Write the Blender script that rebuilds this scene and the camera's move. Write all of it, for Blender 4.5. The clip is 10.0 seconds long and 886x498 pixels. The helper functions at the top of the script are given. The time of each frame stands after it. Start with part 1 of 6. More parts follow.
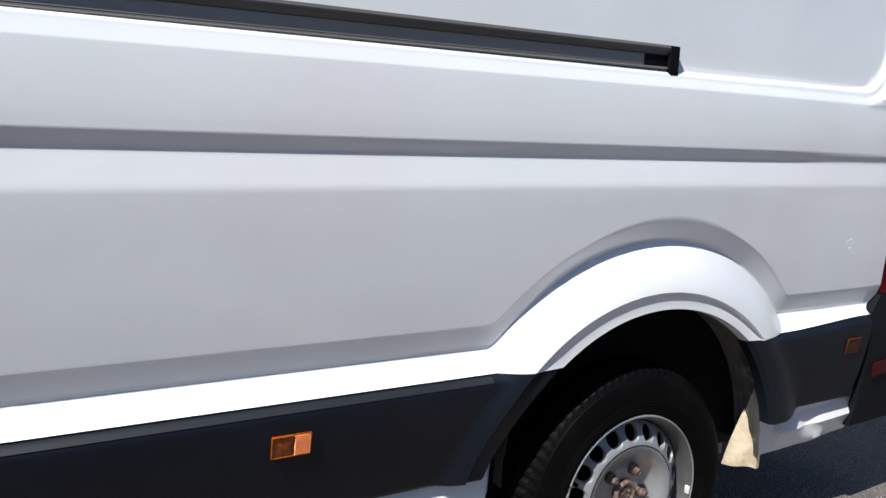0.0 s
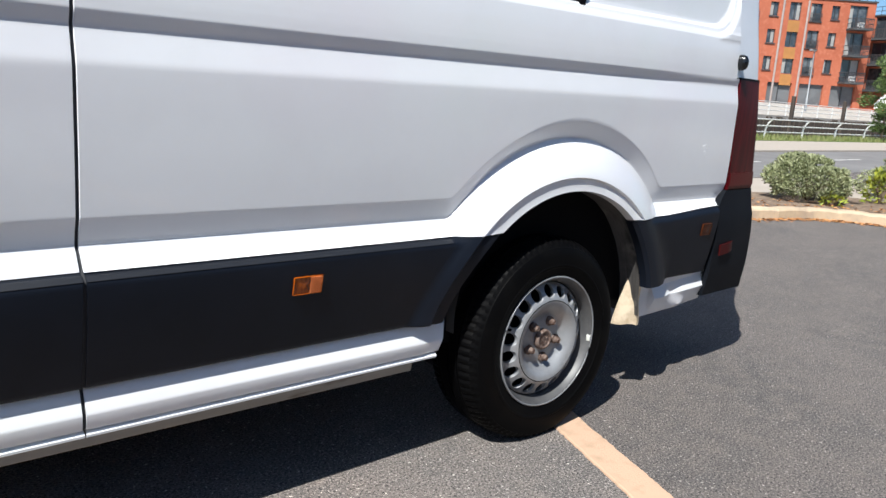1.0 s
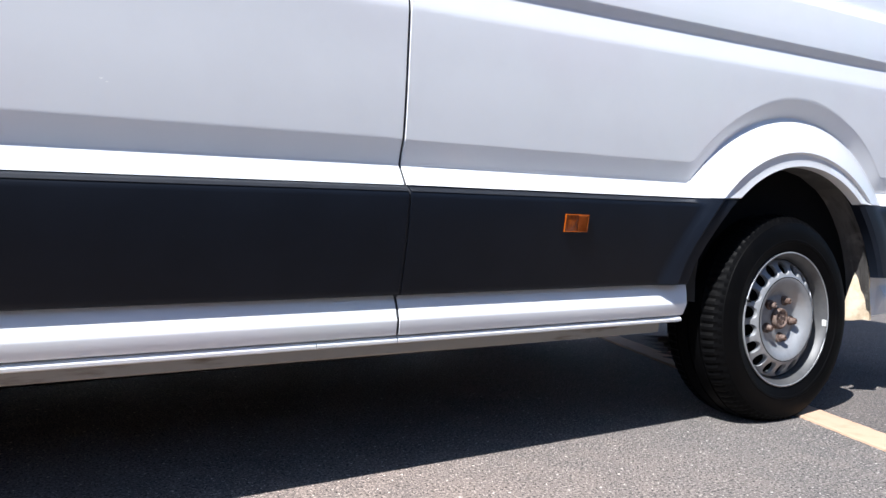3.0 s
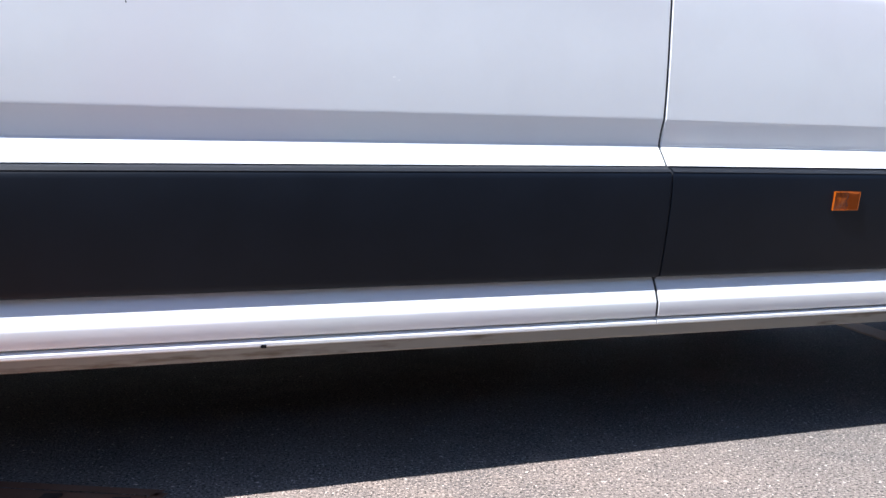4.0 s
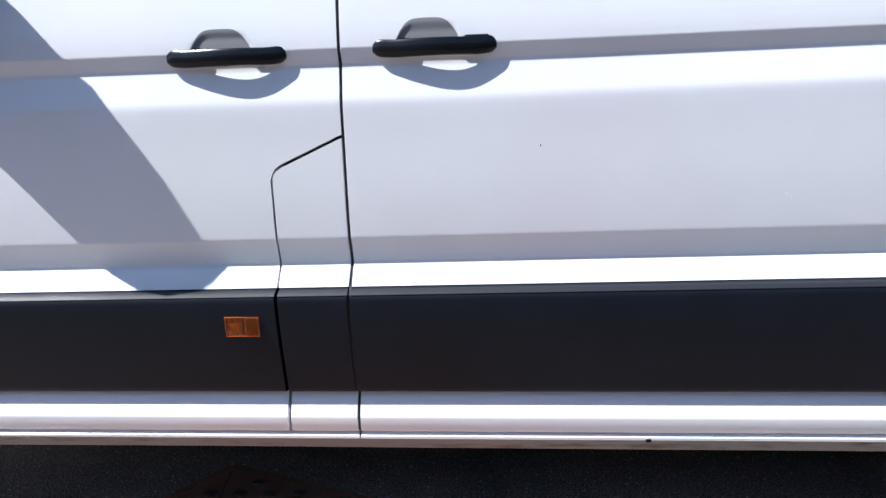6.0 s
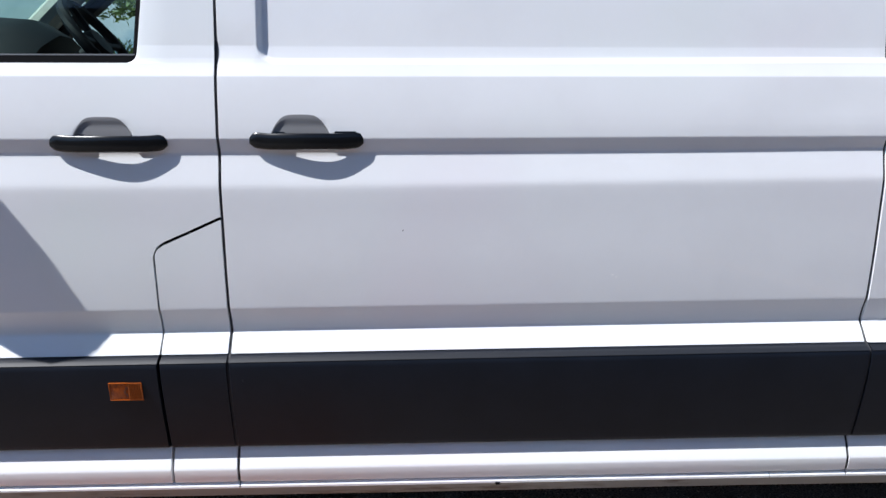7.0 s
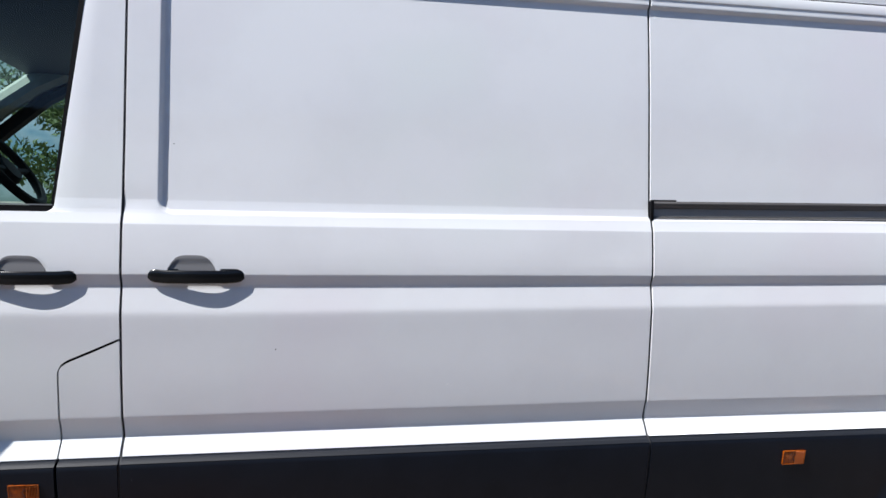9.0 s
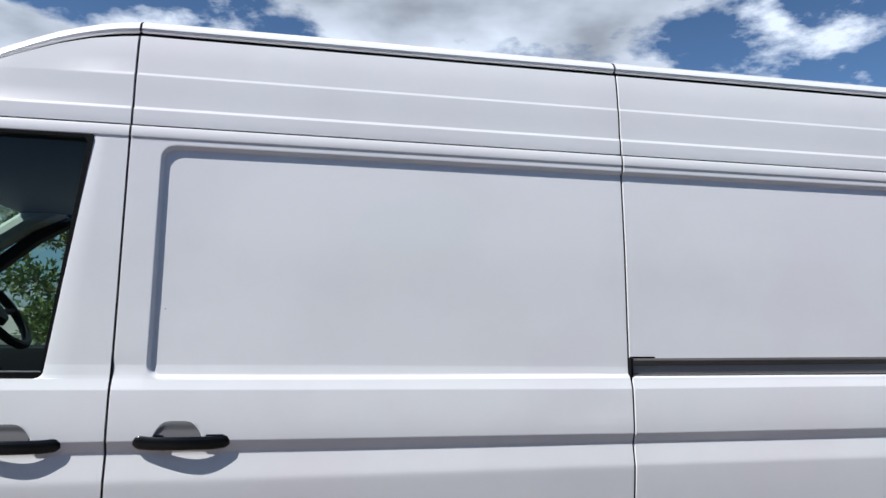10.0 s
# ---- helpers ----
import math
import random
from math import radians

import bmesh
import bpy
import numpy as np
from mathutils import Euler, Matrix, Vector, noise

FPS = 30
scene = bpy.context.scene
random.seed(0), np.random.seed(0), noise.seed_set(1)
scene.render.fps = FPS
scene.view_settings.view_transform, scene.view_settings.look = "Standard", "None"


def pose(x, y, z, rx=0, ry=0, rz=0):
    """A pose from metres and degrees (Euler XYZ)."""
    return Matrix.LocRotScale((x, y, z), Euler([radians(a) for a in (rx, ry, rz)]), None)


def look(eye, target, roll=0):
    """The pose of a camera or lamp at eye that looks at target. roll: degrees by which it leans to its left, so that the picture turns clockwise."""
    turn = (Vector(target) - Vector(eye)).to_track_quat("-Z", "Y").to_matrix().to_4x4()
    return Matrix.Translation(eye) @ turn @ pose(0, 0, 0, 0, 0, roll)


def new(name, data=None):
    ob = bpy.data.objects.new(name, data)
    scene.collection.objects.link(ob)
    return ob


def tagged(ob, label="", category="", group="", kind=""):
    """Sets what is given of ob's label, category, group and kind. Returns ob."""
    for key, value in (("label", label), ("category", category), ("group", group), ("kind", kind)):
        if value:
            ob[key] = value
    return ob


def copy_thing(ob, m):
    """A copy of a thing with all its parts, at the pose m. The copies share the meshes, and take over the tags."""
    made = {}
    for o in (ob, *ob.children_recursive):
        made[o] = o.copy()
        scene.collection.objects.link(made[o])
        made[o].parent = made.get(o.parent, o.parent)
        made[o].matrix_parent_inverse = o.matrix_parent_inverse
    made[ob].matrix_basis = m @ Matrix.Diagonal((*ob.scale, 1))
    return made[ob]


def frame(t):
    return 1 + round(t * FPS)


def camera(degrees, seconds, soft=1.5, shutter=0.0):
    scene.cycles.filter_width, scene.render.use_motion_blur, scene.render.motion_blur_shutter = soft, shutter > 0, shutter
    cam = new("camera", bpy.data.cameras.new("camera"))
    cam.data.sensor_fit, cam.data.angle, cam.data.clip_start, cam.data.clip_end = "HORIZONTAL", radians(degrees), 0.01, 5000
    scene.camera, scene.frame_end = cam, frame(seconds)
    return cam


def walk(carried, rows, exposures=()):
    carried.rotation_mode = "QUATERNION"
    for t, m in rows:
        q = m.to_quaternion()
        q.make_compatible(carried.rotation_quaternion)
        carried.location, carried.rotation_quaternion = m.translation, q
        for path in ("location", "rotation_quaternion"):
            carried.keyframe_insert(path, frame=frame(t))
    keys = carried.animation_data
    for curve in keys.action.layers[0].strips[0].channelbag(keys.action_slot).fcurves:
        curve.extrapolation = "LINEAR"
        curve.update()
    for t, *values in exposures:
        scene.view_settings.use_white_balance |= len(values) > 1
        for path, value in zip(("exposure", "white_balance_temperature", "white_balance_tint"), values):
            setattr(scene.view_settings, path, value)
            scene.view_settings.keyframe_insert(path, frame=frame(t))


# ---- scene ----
cam = camera(62.9, 10.0)
PATH = [
    (0, (-1.303, -1.293, 1.244), (-0.345, 0.434, 0.928), 2.6),
    (0.5, (-1.545, -1.4, 1.235), (-0.392, 0.201, 0.904), 3.2),
    (1, (-1.754, -1.519, 1.106), (-0.493, -0.022, 0.694), 3.5),
    (1.5, (-1.889, -1.544, 0.877), (-0.562, -0.104, 0.469), 3.6),
    (2, (-2.024, -1.505, 0.678), (-0.706, -0.018, 0.454), 2.4),
    (2.5, (-2.108, -1.496, 0.63), (-0.915, 0.106, 0.537), 1.3),
    (3, (-2.17, -1.498, 0.628), (-1.171, 0.233, 0.563), 0.8),
    (3.2, (-2.202, -1.495, 0.617), (-1.288, 0.282, 0.551), 0.4),
    (4.3, (-2.42, -1.452, 0.639), (-2.03, 0.505, 0.514), -0.4),
    (4.5, (-2.443, -1.45, 0.615), (-2.179, 0.529, 0.506), -0.6),
    (5, (-2.57, -1.458, 0.627), (-2.542, 0.537, 0.491), -1.2),
    (5.2, (-2.628, -1.464, 0.702), (-2.675, 0.522, 0.466), -1.1),
    (6.3, (-2.616, -1.579, 1.088), (-2.797, 0.394, 0.822), -1.7),
    (6.5, (-2.584, -1.6, 1.159), (-2.698, 0.376, 0.868), -1.2),
    (7, (-2.52, -1.691, 1.233), (-2.444, 0.282, 0.918), -0.1),
    (7.5, (-2.412, -1.835, 1.252), (-2.213, 0.131, 0.94), 0.8),
    (8, (-2.369, -1.933, 1.266), (-2.096, 0.03, 0.995), 1.0),
    (8.5, (-2.386, -2.026, 1.302), (-2.074, -0.059, 1.12), 1.0),
    (9, (-2.427, -2.118, 1.358), (-2.092, -0.147, 1.305), 0.9),
    (9.5, (-2.449, -2.161, 1.459), (-2.089, -0.196, 1.54), 0.9),
    (10, (-2.446, -2.184, 1.538), (-2.072, -0.233, 1.762), 0.8),
]
EXPOSURES = [(0, 0.52, 5970, 7), (1, 0.67, 5970, 7), (2, 0.92, 5980, 9), (3, 1.03, 5750, 9.5), (5, 1.21, 5570, 9.5), (6.5, 0.87, 5720, 9.5), (7.5, 0.55, 5790, 10), (9, 0.54, 5900, 10), (10, 0.36, 5960, 9)]
walk(cam, [(t, look(eye, target, roll)) for t, eye, target, roll in PATH], EXPOSURES)

# ---- light ----
SUN_WAY = Vector((0.71, 0.305, -1.0)).normalized()
world = bpy.data.worlds.new("sky")
scene.world = world
world.use_nodes = True
wn, wl = world.node_tree.nodes, world.node_tree.links
wn.clear()
w_out = wn.new("ShaderNodeOutputWorld")
w_bg = wn.new("ShaderNodeBackground")
w_sky = wn.new("ShaderNodeTexSky")
w_sky.sky_type = "NISHITA"
w_sky.sun_disc = False
w_sky.sun_elevation = math.asin(-SUN_WAY.z)
w_sky.sun_rotation = math.atan2(-SUN_WAY.x, -SUN_WAY.y)
w_sky.air_density, w_sky.dust_density, w_sky.ozone_density = 1.0, 1.3, 1.6
w_geo = wn.new("ShaderNodeTexCoord")
w_map = wn.new("ShaderNodeMapping")
w_map.inputs["Scale"].default_value = (1.0, 1.0, 2.2)
w_map.inputs["Location"].default_value = (5.15, 1.7, 0.9)
w_noise = wn.new("ShaderNodeTexNoise")
w_noise.inputs["Scale"].default_value = 2.6
w_noise.inputs["Detail"].default_value = 9.0
w_noise.inputs["Roughness"].default_value = 0.58
w_ramp = wn.new("ShaderNodeValToRGB")
w_ramp.color_ramp.elements[0].position = 0.60
w_ramp.color_ramp.elements[1].position = 0.655
w_shade = wn.new("ShaderNodeTexNoise")
w_shade.inputs["Scale"].default_value = 3.1
w_shade.inputs["Detail"].default_value = 5.0
w_tone = wn.new("ShaderNodeValToRGB")
w_tone.color_ramp.elements[0].position, w_tone.color_ramp.elements[0].color = 0.36, (14.0, 15.0, 16.8, 1)
w_tone.color_ramp.elements[1].position, w_tone.color_ramp.elements[1].color = 0.60, (37.0, 39.0, 42.5, 1)
w_blue = wn.new("ShaderNodeMix")
w_blue.data_type, w_blue.blend_type = "RGBA", "MULTIPLY"
w_blue.inputs["Factor"].default_value = 1.0
w_blue.inputs["B"].default_value = (1.6, 1.95, 2.3, 1)
w_mix = wn.new("ShaderNodeMix")
w_mix.data_type = "RGBA"
wl.new(w_geo.outputs["Generated"], w_map.inputs["Vector"])
wl.new(w_map.outputs["Vector"], w_noise.inputs["Vector"])
wl.new(w_map.outputs["Vector"], w_shade.inputs["Vector"])
# the clouds bank up over the far side of the van; elsewhere the sky is mostly clear
w_bank = wn.new("ShaderNodeVectorMath")
w_bank.operation = "DOT_PRODUCT"
w_bank.inputs[1].default_value = (-0.55, 0.83, 0.10)
w_more = wn.new("ShaderNodeMath")
w_more.operation = "MULTIPLY_ADD"
w_more.inputs[1].default_value = 0.225
wl.new(w_geo.outputs["Generated"], w_bank.inputs[0])
wl.new(w_bank.outputs["Value"], w_more.inputs[0])
wl.new(w_noise.outputs["Fac"], w_more.inputs[2])
wl.new(w_more.outputs["Value"], w_ramp.inputs["Fac"])
wl.new(w_shade.outputs["Fac"], w_tone.inputs["Fac"])
wl.new(w_ramp.outputs["Color"], w_mix.inputs["Factor"])
wl.new(w_sky.outputs["Color"], w_blue.inputs["A"])
# towards the horizon the air is paler and brighter
w_sep = wn.new("ShaderNodeSeparateXYZ")
w_low = wn.new("ShaderNodeMapRange")
w_low.interpolation_type = "SMOOTHSTEP"
w_low.inputs["From Min"].default_value, w_low.inputs["From Max"].default_value = 0.72, 0.0
w_low.inputs["To Min"].default_value, w_low.inputs["To Max"].default_value = 1.0, 2.1
w_haze = wn.new("ShaderNodeVectorMath")
w_haze.operation = "SCALE"
wl.new(w_geo.outputs["Generated"], w_sep.inputs["Vector"])
wl.new(w_sep.outputs["Z"], w_low.inputs["Value"])
wl.new(w_blue.outputs["Result"], w_haze.inputs[0])
wl.new(w_low.outputs["Result"], w_haze.inputs["Scale"])
wl.new(w_haze.outputs["Vector"], w_mix.inputs["A"])
wl.new(w_tone.outputs["Color"], w_mix.inputs["B"])
wl.new(w_mix.outputs["Result"], w_bg.inputs["Color"])
w_bg.inputs["Strength"].default_value = 0.0194
wl.new(w_bg.outputs["Background"], w_out.inputs["Surface"])

sun_data = bpy.data.lights.new("sun", "SUN")
sun_data.energy, sun_data.angle, sun_data.color = 5.0, radians(0.53), (1.0, 0.925, 0.83)
sun = new("sun", sun_data)
sun.matrix_world = look((-6.6, -2.8, 10), tuple(Vector((-6.6, -2.8, 10)) + SUN_WAY))


# ---- materials ----
def material(name, colour, rough=0.5, metal=0.0, coat=0.0, coat_rough=0.05, spec=0.5):
    m = bpy.data.materials.new(name)
    m.use_nodes = True
    b = m.node_tree.nodes["Principled BSDF"]
    b.inputs["Base Color"].default_value = (*colour, 1)
    b.inputs["Roughness"].default_value = rough
    b.inputs["Metallic"].default_value = metal
    b.inputs["Coat Weight"].default_value = coat
    b.inputs["Coat Roughness"].default_value = coat_rough
    b.inputs["Specular IOR Level"].default_value = spec
    return m


def noise_node(m, scale, detail=4.0, rough=0.55, stretch=None):
    n = m.node_tree.nodes
    tex = n.new("ShaderNodeTexNoise")
    tex.inputs["Scale"].default_value, tex.inputs["Detail"].default_value, tex.inputs["Roughness"].default_value = scale, detail, rough
    co = n.new("ShaderNodeTexCoord")
    if stretch:
        mp = n.new("ShaderNodeMapping")
        mp.inputs["Scale"].default_value = stretch
        m.node_tree.links.new(co.outputs["Object"], mp.inputs["Vector"])
        m.node_tree.links.new(mp.outputs["Vector"], tex.inputs["Vector"])
    else:
        m.node_tree.links.new(co.outputs["Object"], tex.inputs["Vector"])
    return tex


def mottle(m, other, scale=4.0, low=0.4, high=0.62, detail=6.0, rough=0.6, stretch=None):
    """Mixes the base colour towards another colour by noise between low and high."""
    n, l = m.node_tree.nodes, m.node_tree.links
    b = n["Principled BSDF"]
    sock = b.inputs["Base Color"]
    mix = n.new("ShaderNodeMix")
    mix.data_type = "RGBA"
    if sock.is_linked:
        l.new(sock.links[0].from_socket, mix.inputs["A"])
    else:
        mix.inputs["A"].default_value = sock.default_value
    mix.inputs["B"].default_value = (*other, 1)
    ramp = n.new("ShaderNodeMapRange")
    ramp.inputs["From Min"].default_value, ramp.inputs["From Max"].default_value = low, high
    l.new(noise_node(m, scale, detail, rough, stretch).outputs["Fac"], ramp.inputs["Value"])
    l.new(ramp.outputs["Result"], mix.inputs["Factor"])
    l.new(mix.outputs["Result"], sock)
    return m


def relief(m, scale, strength=0.3, distance=0.002, detail=4.0, stretch=None):
    n, l = m.node_tree.nodes, m.node_tree.links
    bump = n.new("ShaderNodeBump")
    bump.inputs["Strength"].default_value, bump.inputs["Distance"].default_value = strength, distance
    b = n["Principled BSDF"]
    if b.inputs["Normal"].is_linked:
        l.new(b.inputs["Normal"].links[0].from_socket, bump.inputs["Normal"])
    l.new(noise_node(m, scale, detail, 0.6, stretch).outputs["Fac"], bump.inputs["Height"])
    l.new(bump.outputs["Normal"], b.inputs["Normal"])
    return m


def per_object(m, amount=0.12):
    """Lets alike pieces differ a little in lightness."""
    n, l = m.node_tree.nodes, m.node_tree.links
    sock = n["Principled BSDF"].inputs["Base Color"]
    hsv = n.new("ShaderNodeHueSaturation")
    info = n.new("ShaderNodeObjectInfo")
    r = n.new("ShaderNodeMapRange")
    r.inputs["To Min"].default_value, r.inputs["To Max"].default_value = 1 - amount, 1 + amount
    l.new(info.outputs["Random"], r.inputs["Value"])
    l.new(r.outputs["Result"], hsv.inputs["Value"])
    if sock.is_linked:
        l.new(sock.links[0].from_socket, hsv.inputs["Color"])
    else:
        hsv.inputs["Color"].default_value = sock.default_value
    l.new(hsv.outputs["Color"], sock)
    return m


WHITE = material("white_paint", (0.80, 0.81, 0.83), 0.32, 0.0, 0.5, 0.04)
mottle(WHITE, (0.745, 0.75, 0.77), 2.2, 0.45, 0.75)
mottle(WHITE, (0.80, 0.775, 0.815), 1.1, 0.52, 0.72, 2.0)
mottle(WHITE, (0.77, 0.80, 0.80), 1.7, 0.55, 0.75, 2.0)
relief(WHITE, 3.0, 0.05, 0.004, 2.0)
PLASTIC = material("dark_plastic", (0.0056, 0.0080, 0.0140), 0.46, spec=0.20)
mottle(PLASTIC, (0.0070, 0.0098, 0.0168), 7.0)
relief(PLASTIC, 900, 0.15, 0.0006)
BUMPER = material("matt_bumper_plastic", (0.0050, 0.0065, 0.0100), 0.62, spec=0.12)
mottle(BUMPER, (0.0070, 0.0085, 0.012), 7.0)
relief(BUMPER, 900, 0.15, 0.0006)
GLOSSBLACK = material("black_handle_plastic", (0.0055, 0.006, 0.0068), 0.2)
GREYPLASTIC = material("grey_handle_cup", (0.22, 0.22, 0.228), 0.55)
relief(GREYPLASTIC, 700, 0.2, 0.0006)
RUBBER = material("tyre_rubber", (0.0024, 0.0024, 0.0027), 0.5, spec=0.05)
mottle(RUBBER, (0.0055, 0.0053, 0.005), 9.0, 0.5, 0.8)
relief(RUBBER, 300, 0.2, 0.001)
SEAL = material("black_rubber_seal", (0.005, 0.005, 0.006), 0.6, spec=0.1)
GAPSHADE = material("grey_gap_shade", (0.045, 0.046, 0.05), 0.7, spec=0.2)
# almost black: the shade under and inside the van is put into this colour
DARK = material("inner_shade_black", (0.004, 0.004, 0.0045), 0.8, spec=0.1)
STEEL = material("silver_painted_steel", (0.30, 0.31, 0.325), 0.42, 0.35)
mottle(STEEL, (0.21, 0.207, 0.205), 14.0, 0.48, 0.8)
RUST = material("rusty_nut_steel", (0.080, 0.046, 0.034), 0.75, 0.2)
mottle(RUST, (0.20, 0.15, 0.125), 60.0)
BARREL = material("dull_rim_steel", (0.085, 0.086, 0.09), 0.5, 0.3)
mottle(BARREL, (0.11, 0.11, 0.11), 20.0)
EDGEGREY = material("grey_moulding_edge", (0.009, 0.011, 0.016), 0.5)
RAILGREY = material("grey_anodised_rail", (0.075, 0.071, 0.069), 0.42)
mottle(RAILGREY, (0.11, 0.105, 0.103), 5.0, 0.4, 0.7, stretch=(0.3, 1, 20))
CHANNEL = material("slate_rail_channel", (0.27, 0.26, 0.25), 0.5)
mottle(CHANNEL, (0.26, 0.27, 0.28), 4.0, stretch=(0.3, 1, 8))
RAILLIP = material("polished_rail_lip", (0.24, 0.235, 0.23), 0.35, 0.5)
AMBER = material("amber_lens", (0.33, 0.070, 0.001), 0.25, 0.0, 0.2, spec=0.3)
mottle(AMBER, (0.19, 0.034, 0.001), 160.0, stretch=(1, 1, 0.4))
AMBER_RIM = material("bright_amber_rim", (0.36, 0.080, 0.003), 0.22, 0.0, 0.3, spec=0.4)
AMBER_DARK = material("dark_amber_bulb", (0.07, 0.014, 0.002), 0.5)
AMBER_FACET = material("amber_glint_facets", (0.33, 0.070, 0.002), 0.42, 0.45)
REDLENS = material("dark_red_lens", (0.085, 0.004, 0.007), 0.4, 0.0, 0.04, 0.05, spec=0.08)
mottle(REDLENS, (0.045, 0.002, 0.004), 9.0, 0.42, 0.60, stretch=(6, 6, 0.5))
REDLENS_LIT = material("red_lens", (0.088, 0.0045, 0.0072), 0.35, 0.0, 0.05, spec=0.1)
REFLECT = material("dull_red_reflector", (0.045, 0.0045, 0.005), 0.45, 0.0, 0.0, spec=0.1)
AMBER_OLD = material("faded_amber_lens", (0.065, 0.017, 0.004), 0.4, 0.0, 0.05, spec=0.2)
MUD = material("dried_mud_cream", (0.62, 0.52, 0.38), 0.9)
mottle(MUD, (0.38, 0.29, 0.19), 18.0, 0.45, 0.7)
relief(MUD, 60, 0.5, 0.004)
UNDERSEAL = material("stained_underseal", (0.27, 0.25, 0.215), 0.85)
mottle(UNDERSEAL, (0.13, 0.10, 0.07), 13.0, 0.55, 0.70, stretch=(0.4, 1, 3))
SPRING = material("dirty_spring_steel", (0.022, 0.021, 0.020), 0.8)
mottle(SPRING, (0.035, 0.03, 0.027), 12.0)
DUST = material("dust_streaked_liner", (0.36, 0.34, 0.32), 0.95)
mottle(DUST, (0.06, 0.056, 0.053), 4.0, 0.52, 0.70, stretch=(1, 3, 0.5))
relief(DUST, 40, 0.5, 0.004)
STREAKED = material("dirt_streaked_liner_end", (0.105, 0.098, 0.092), 0.95)
mottle(STREAKED, (0.03, 0.028, 0.027), 5.0, 0.46, 0.62, stretch=(1, 3, 0.4))
mottle(STREAKED, (0.20, 0.185, 0.165), 9.0, 0.58, 0.75)
relief(STREAKED, 40, 0.5, 0.004)
LINER = material("dusty_arch_liner", (0.075, 0.072, 0.069), 0.9)
mottle(LINER, (0.21, 0.195, 0.18), 3.0, 0.46, 0.72, stretch=(1, 1, 0.6))
relief(LINER, 40, 0.4, 0.004)


def window_glass(name, tint, ior=1.45):
    """Thin glass: clear and tinted, with a mirror gloss that grows at a slant."""
    m = bpy.data.materials.new(name)
    m.use_nodes = True
    n, l = m.node_tree.nodes, m.node_tree.links
    n.clear()
    out, mix, clear, gloss, fres = (n.new(k) for k in ("ShaderNodeOutputMaterial", "ShaderNodeMixShader", "ShaderNodeBsdfTransparent", "ShaderNodeBsdfGlossy", "ShaderNodeFresnel"))
    clear.inputs["Color"].default_value = (*tint, 1)
    gloss.inputs["Roughness"].default_value = 0.0
    fres.inputs["IOR"].default_value = ior
    l.new(fres.outputs["Fac"], mix.inputs["Fac"])
    l.new(clear.outputs["BSDF"], mix.inputs[1])
    l.new(gloss.outputs["BSDF"], mix.inputs[2])
    l.new(mix.outputs["Shader"], out.inputs["Surface"])
    return m


GLASS = window_glass("tinted_glass", (0.38, 0.51, 0.47), 1.45)
SCREENGLASS = window_glass("windscreen_glass", (0.72, 0.86, 0.82), 1.12)
TRIMGREY = material("cab_trim_grey", (0.66, 0.67, 0.62), 0.8)
mottle(TRIMGREY, (0.58, 0.59, 0.55), 30.0)
CABDARK = material("cab_dark_plastic", (0.006, 0.009, 0.016), 0.6, spec=0.3)
FABRIC = material("seat_fabric", (0.03, 0.03, 0.034), 0.95)
mottle(FABRIC, (0.06, 0.06, 0.065), 80.0)


# ---- helpers for building ----
def mesh_object(name, bm, mat, parent=None, label="", smooth=35):
    bmesh.ops.recalc_face_normals(bm, faces=bm.faces)
    me = bpy.data.meshes.new(name)
    bm.to_mesh(me)
    bm.free()
    me.materials.append(mat)
    if smooth:
        me.polygons.foreach_set("use_smooth", [True] * len(me.polygons))
        me.set_sharp_from_angle(angle=radians(smooth))
    ob = new(name, me)
    if parent:
        ob.parent = parent
    if label:
        ob["label"] = label
    return ob


def part(name, bm, mat, parent, label="", smooth=35):
    return mesh_object(name, bm, mat, parent, label, smooth)


def box(bm, x0, x1, y0, y1, z0, z1, bevel=0.0, m=None):
    vs = [bm.verts.new((x, y, z)) for x in (x0, x1) for y in (y0, y1) for z in (z0, z1)]
    faces = [bm.faces.new([vs[i] for i in q]) for q in ((0, 1, 3, 2), (4, 6, 7, 5), (0, 4, 5, 1), (2, 3, 7, 6), (0, 2, 6, 4), (1, 5, 7, 3))]
    out = list(vs)
    if bevel:
        edges = list({e for f in faces for e in f.edges})
        res = bmesh.ops.bevel(bm, geom=edges, offset=bevel, segments=2, affect="EDGES", profile=0.6)
        out = list({v for f in res["faces"] for v in f.verts})
    if m:
        bmesh.ops.transform(bm, matrix=m, verts=out)
    return bm


def boxed(x0, x1, y0, y1, z0, z1, bevel=0.0, m=None):
    return box(bmesh.new(), x0, x1, y0, y1, z0, z1, bevel, m)


def lathe(bm, rings, seg=48, axis="y", centre=(0, 0, 0), closed=False):
    """Turns (radius, along) rings about an axis."""
    cols = []
    for r, a in rings:
        col = []
        for i in range(seg):
            t = 2 * math.pi * i / seg
            p = {"y": (r * math.cos(t), a, r * math.sin(t)), "z": (r * math.cos(t), r * math.sin(t), a), "x": (a, r * math.cos(t), r * math.sin(t))}[axis]
            col.append(bm.verts.new(Vector(p) + Vector(centre)))
        cols.append(col)
    pairs = list(zip(cols, cols[1:])) + ([(cols[-1], cols[0])] if closed else [])
    for a, b in pairs:
        for i in range(seg):
            j = (i + 1) % seg
            bm.faces.new((a[i], a[j], b[j], b[i]))
    return cols


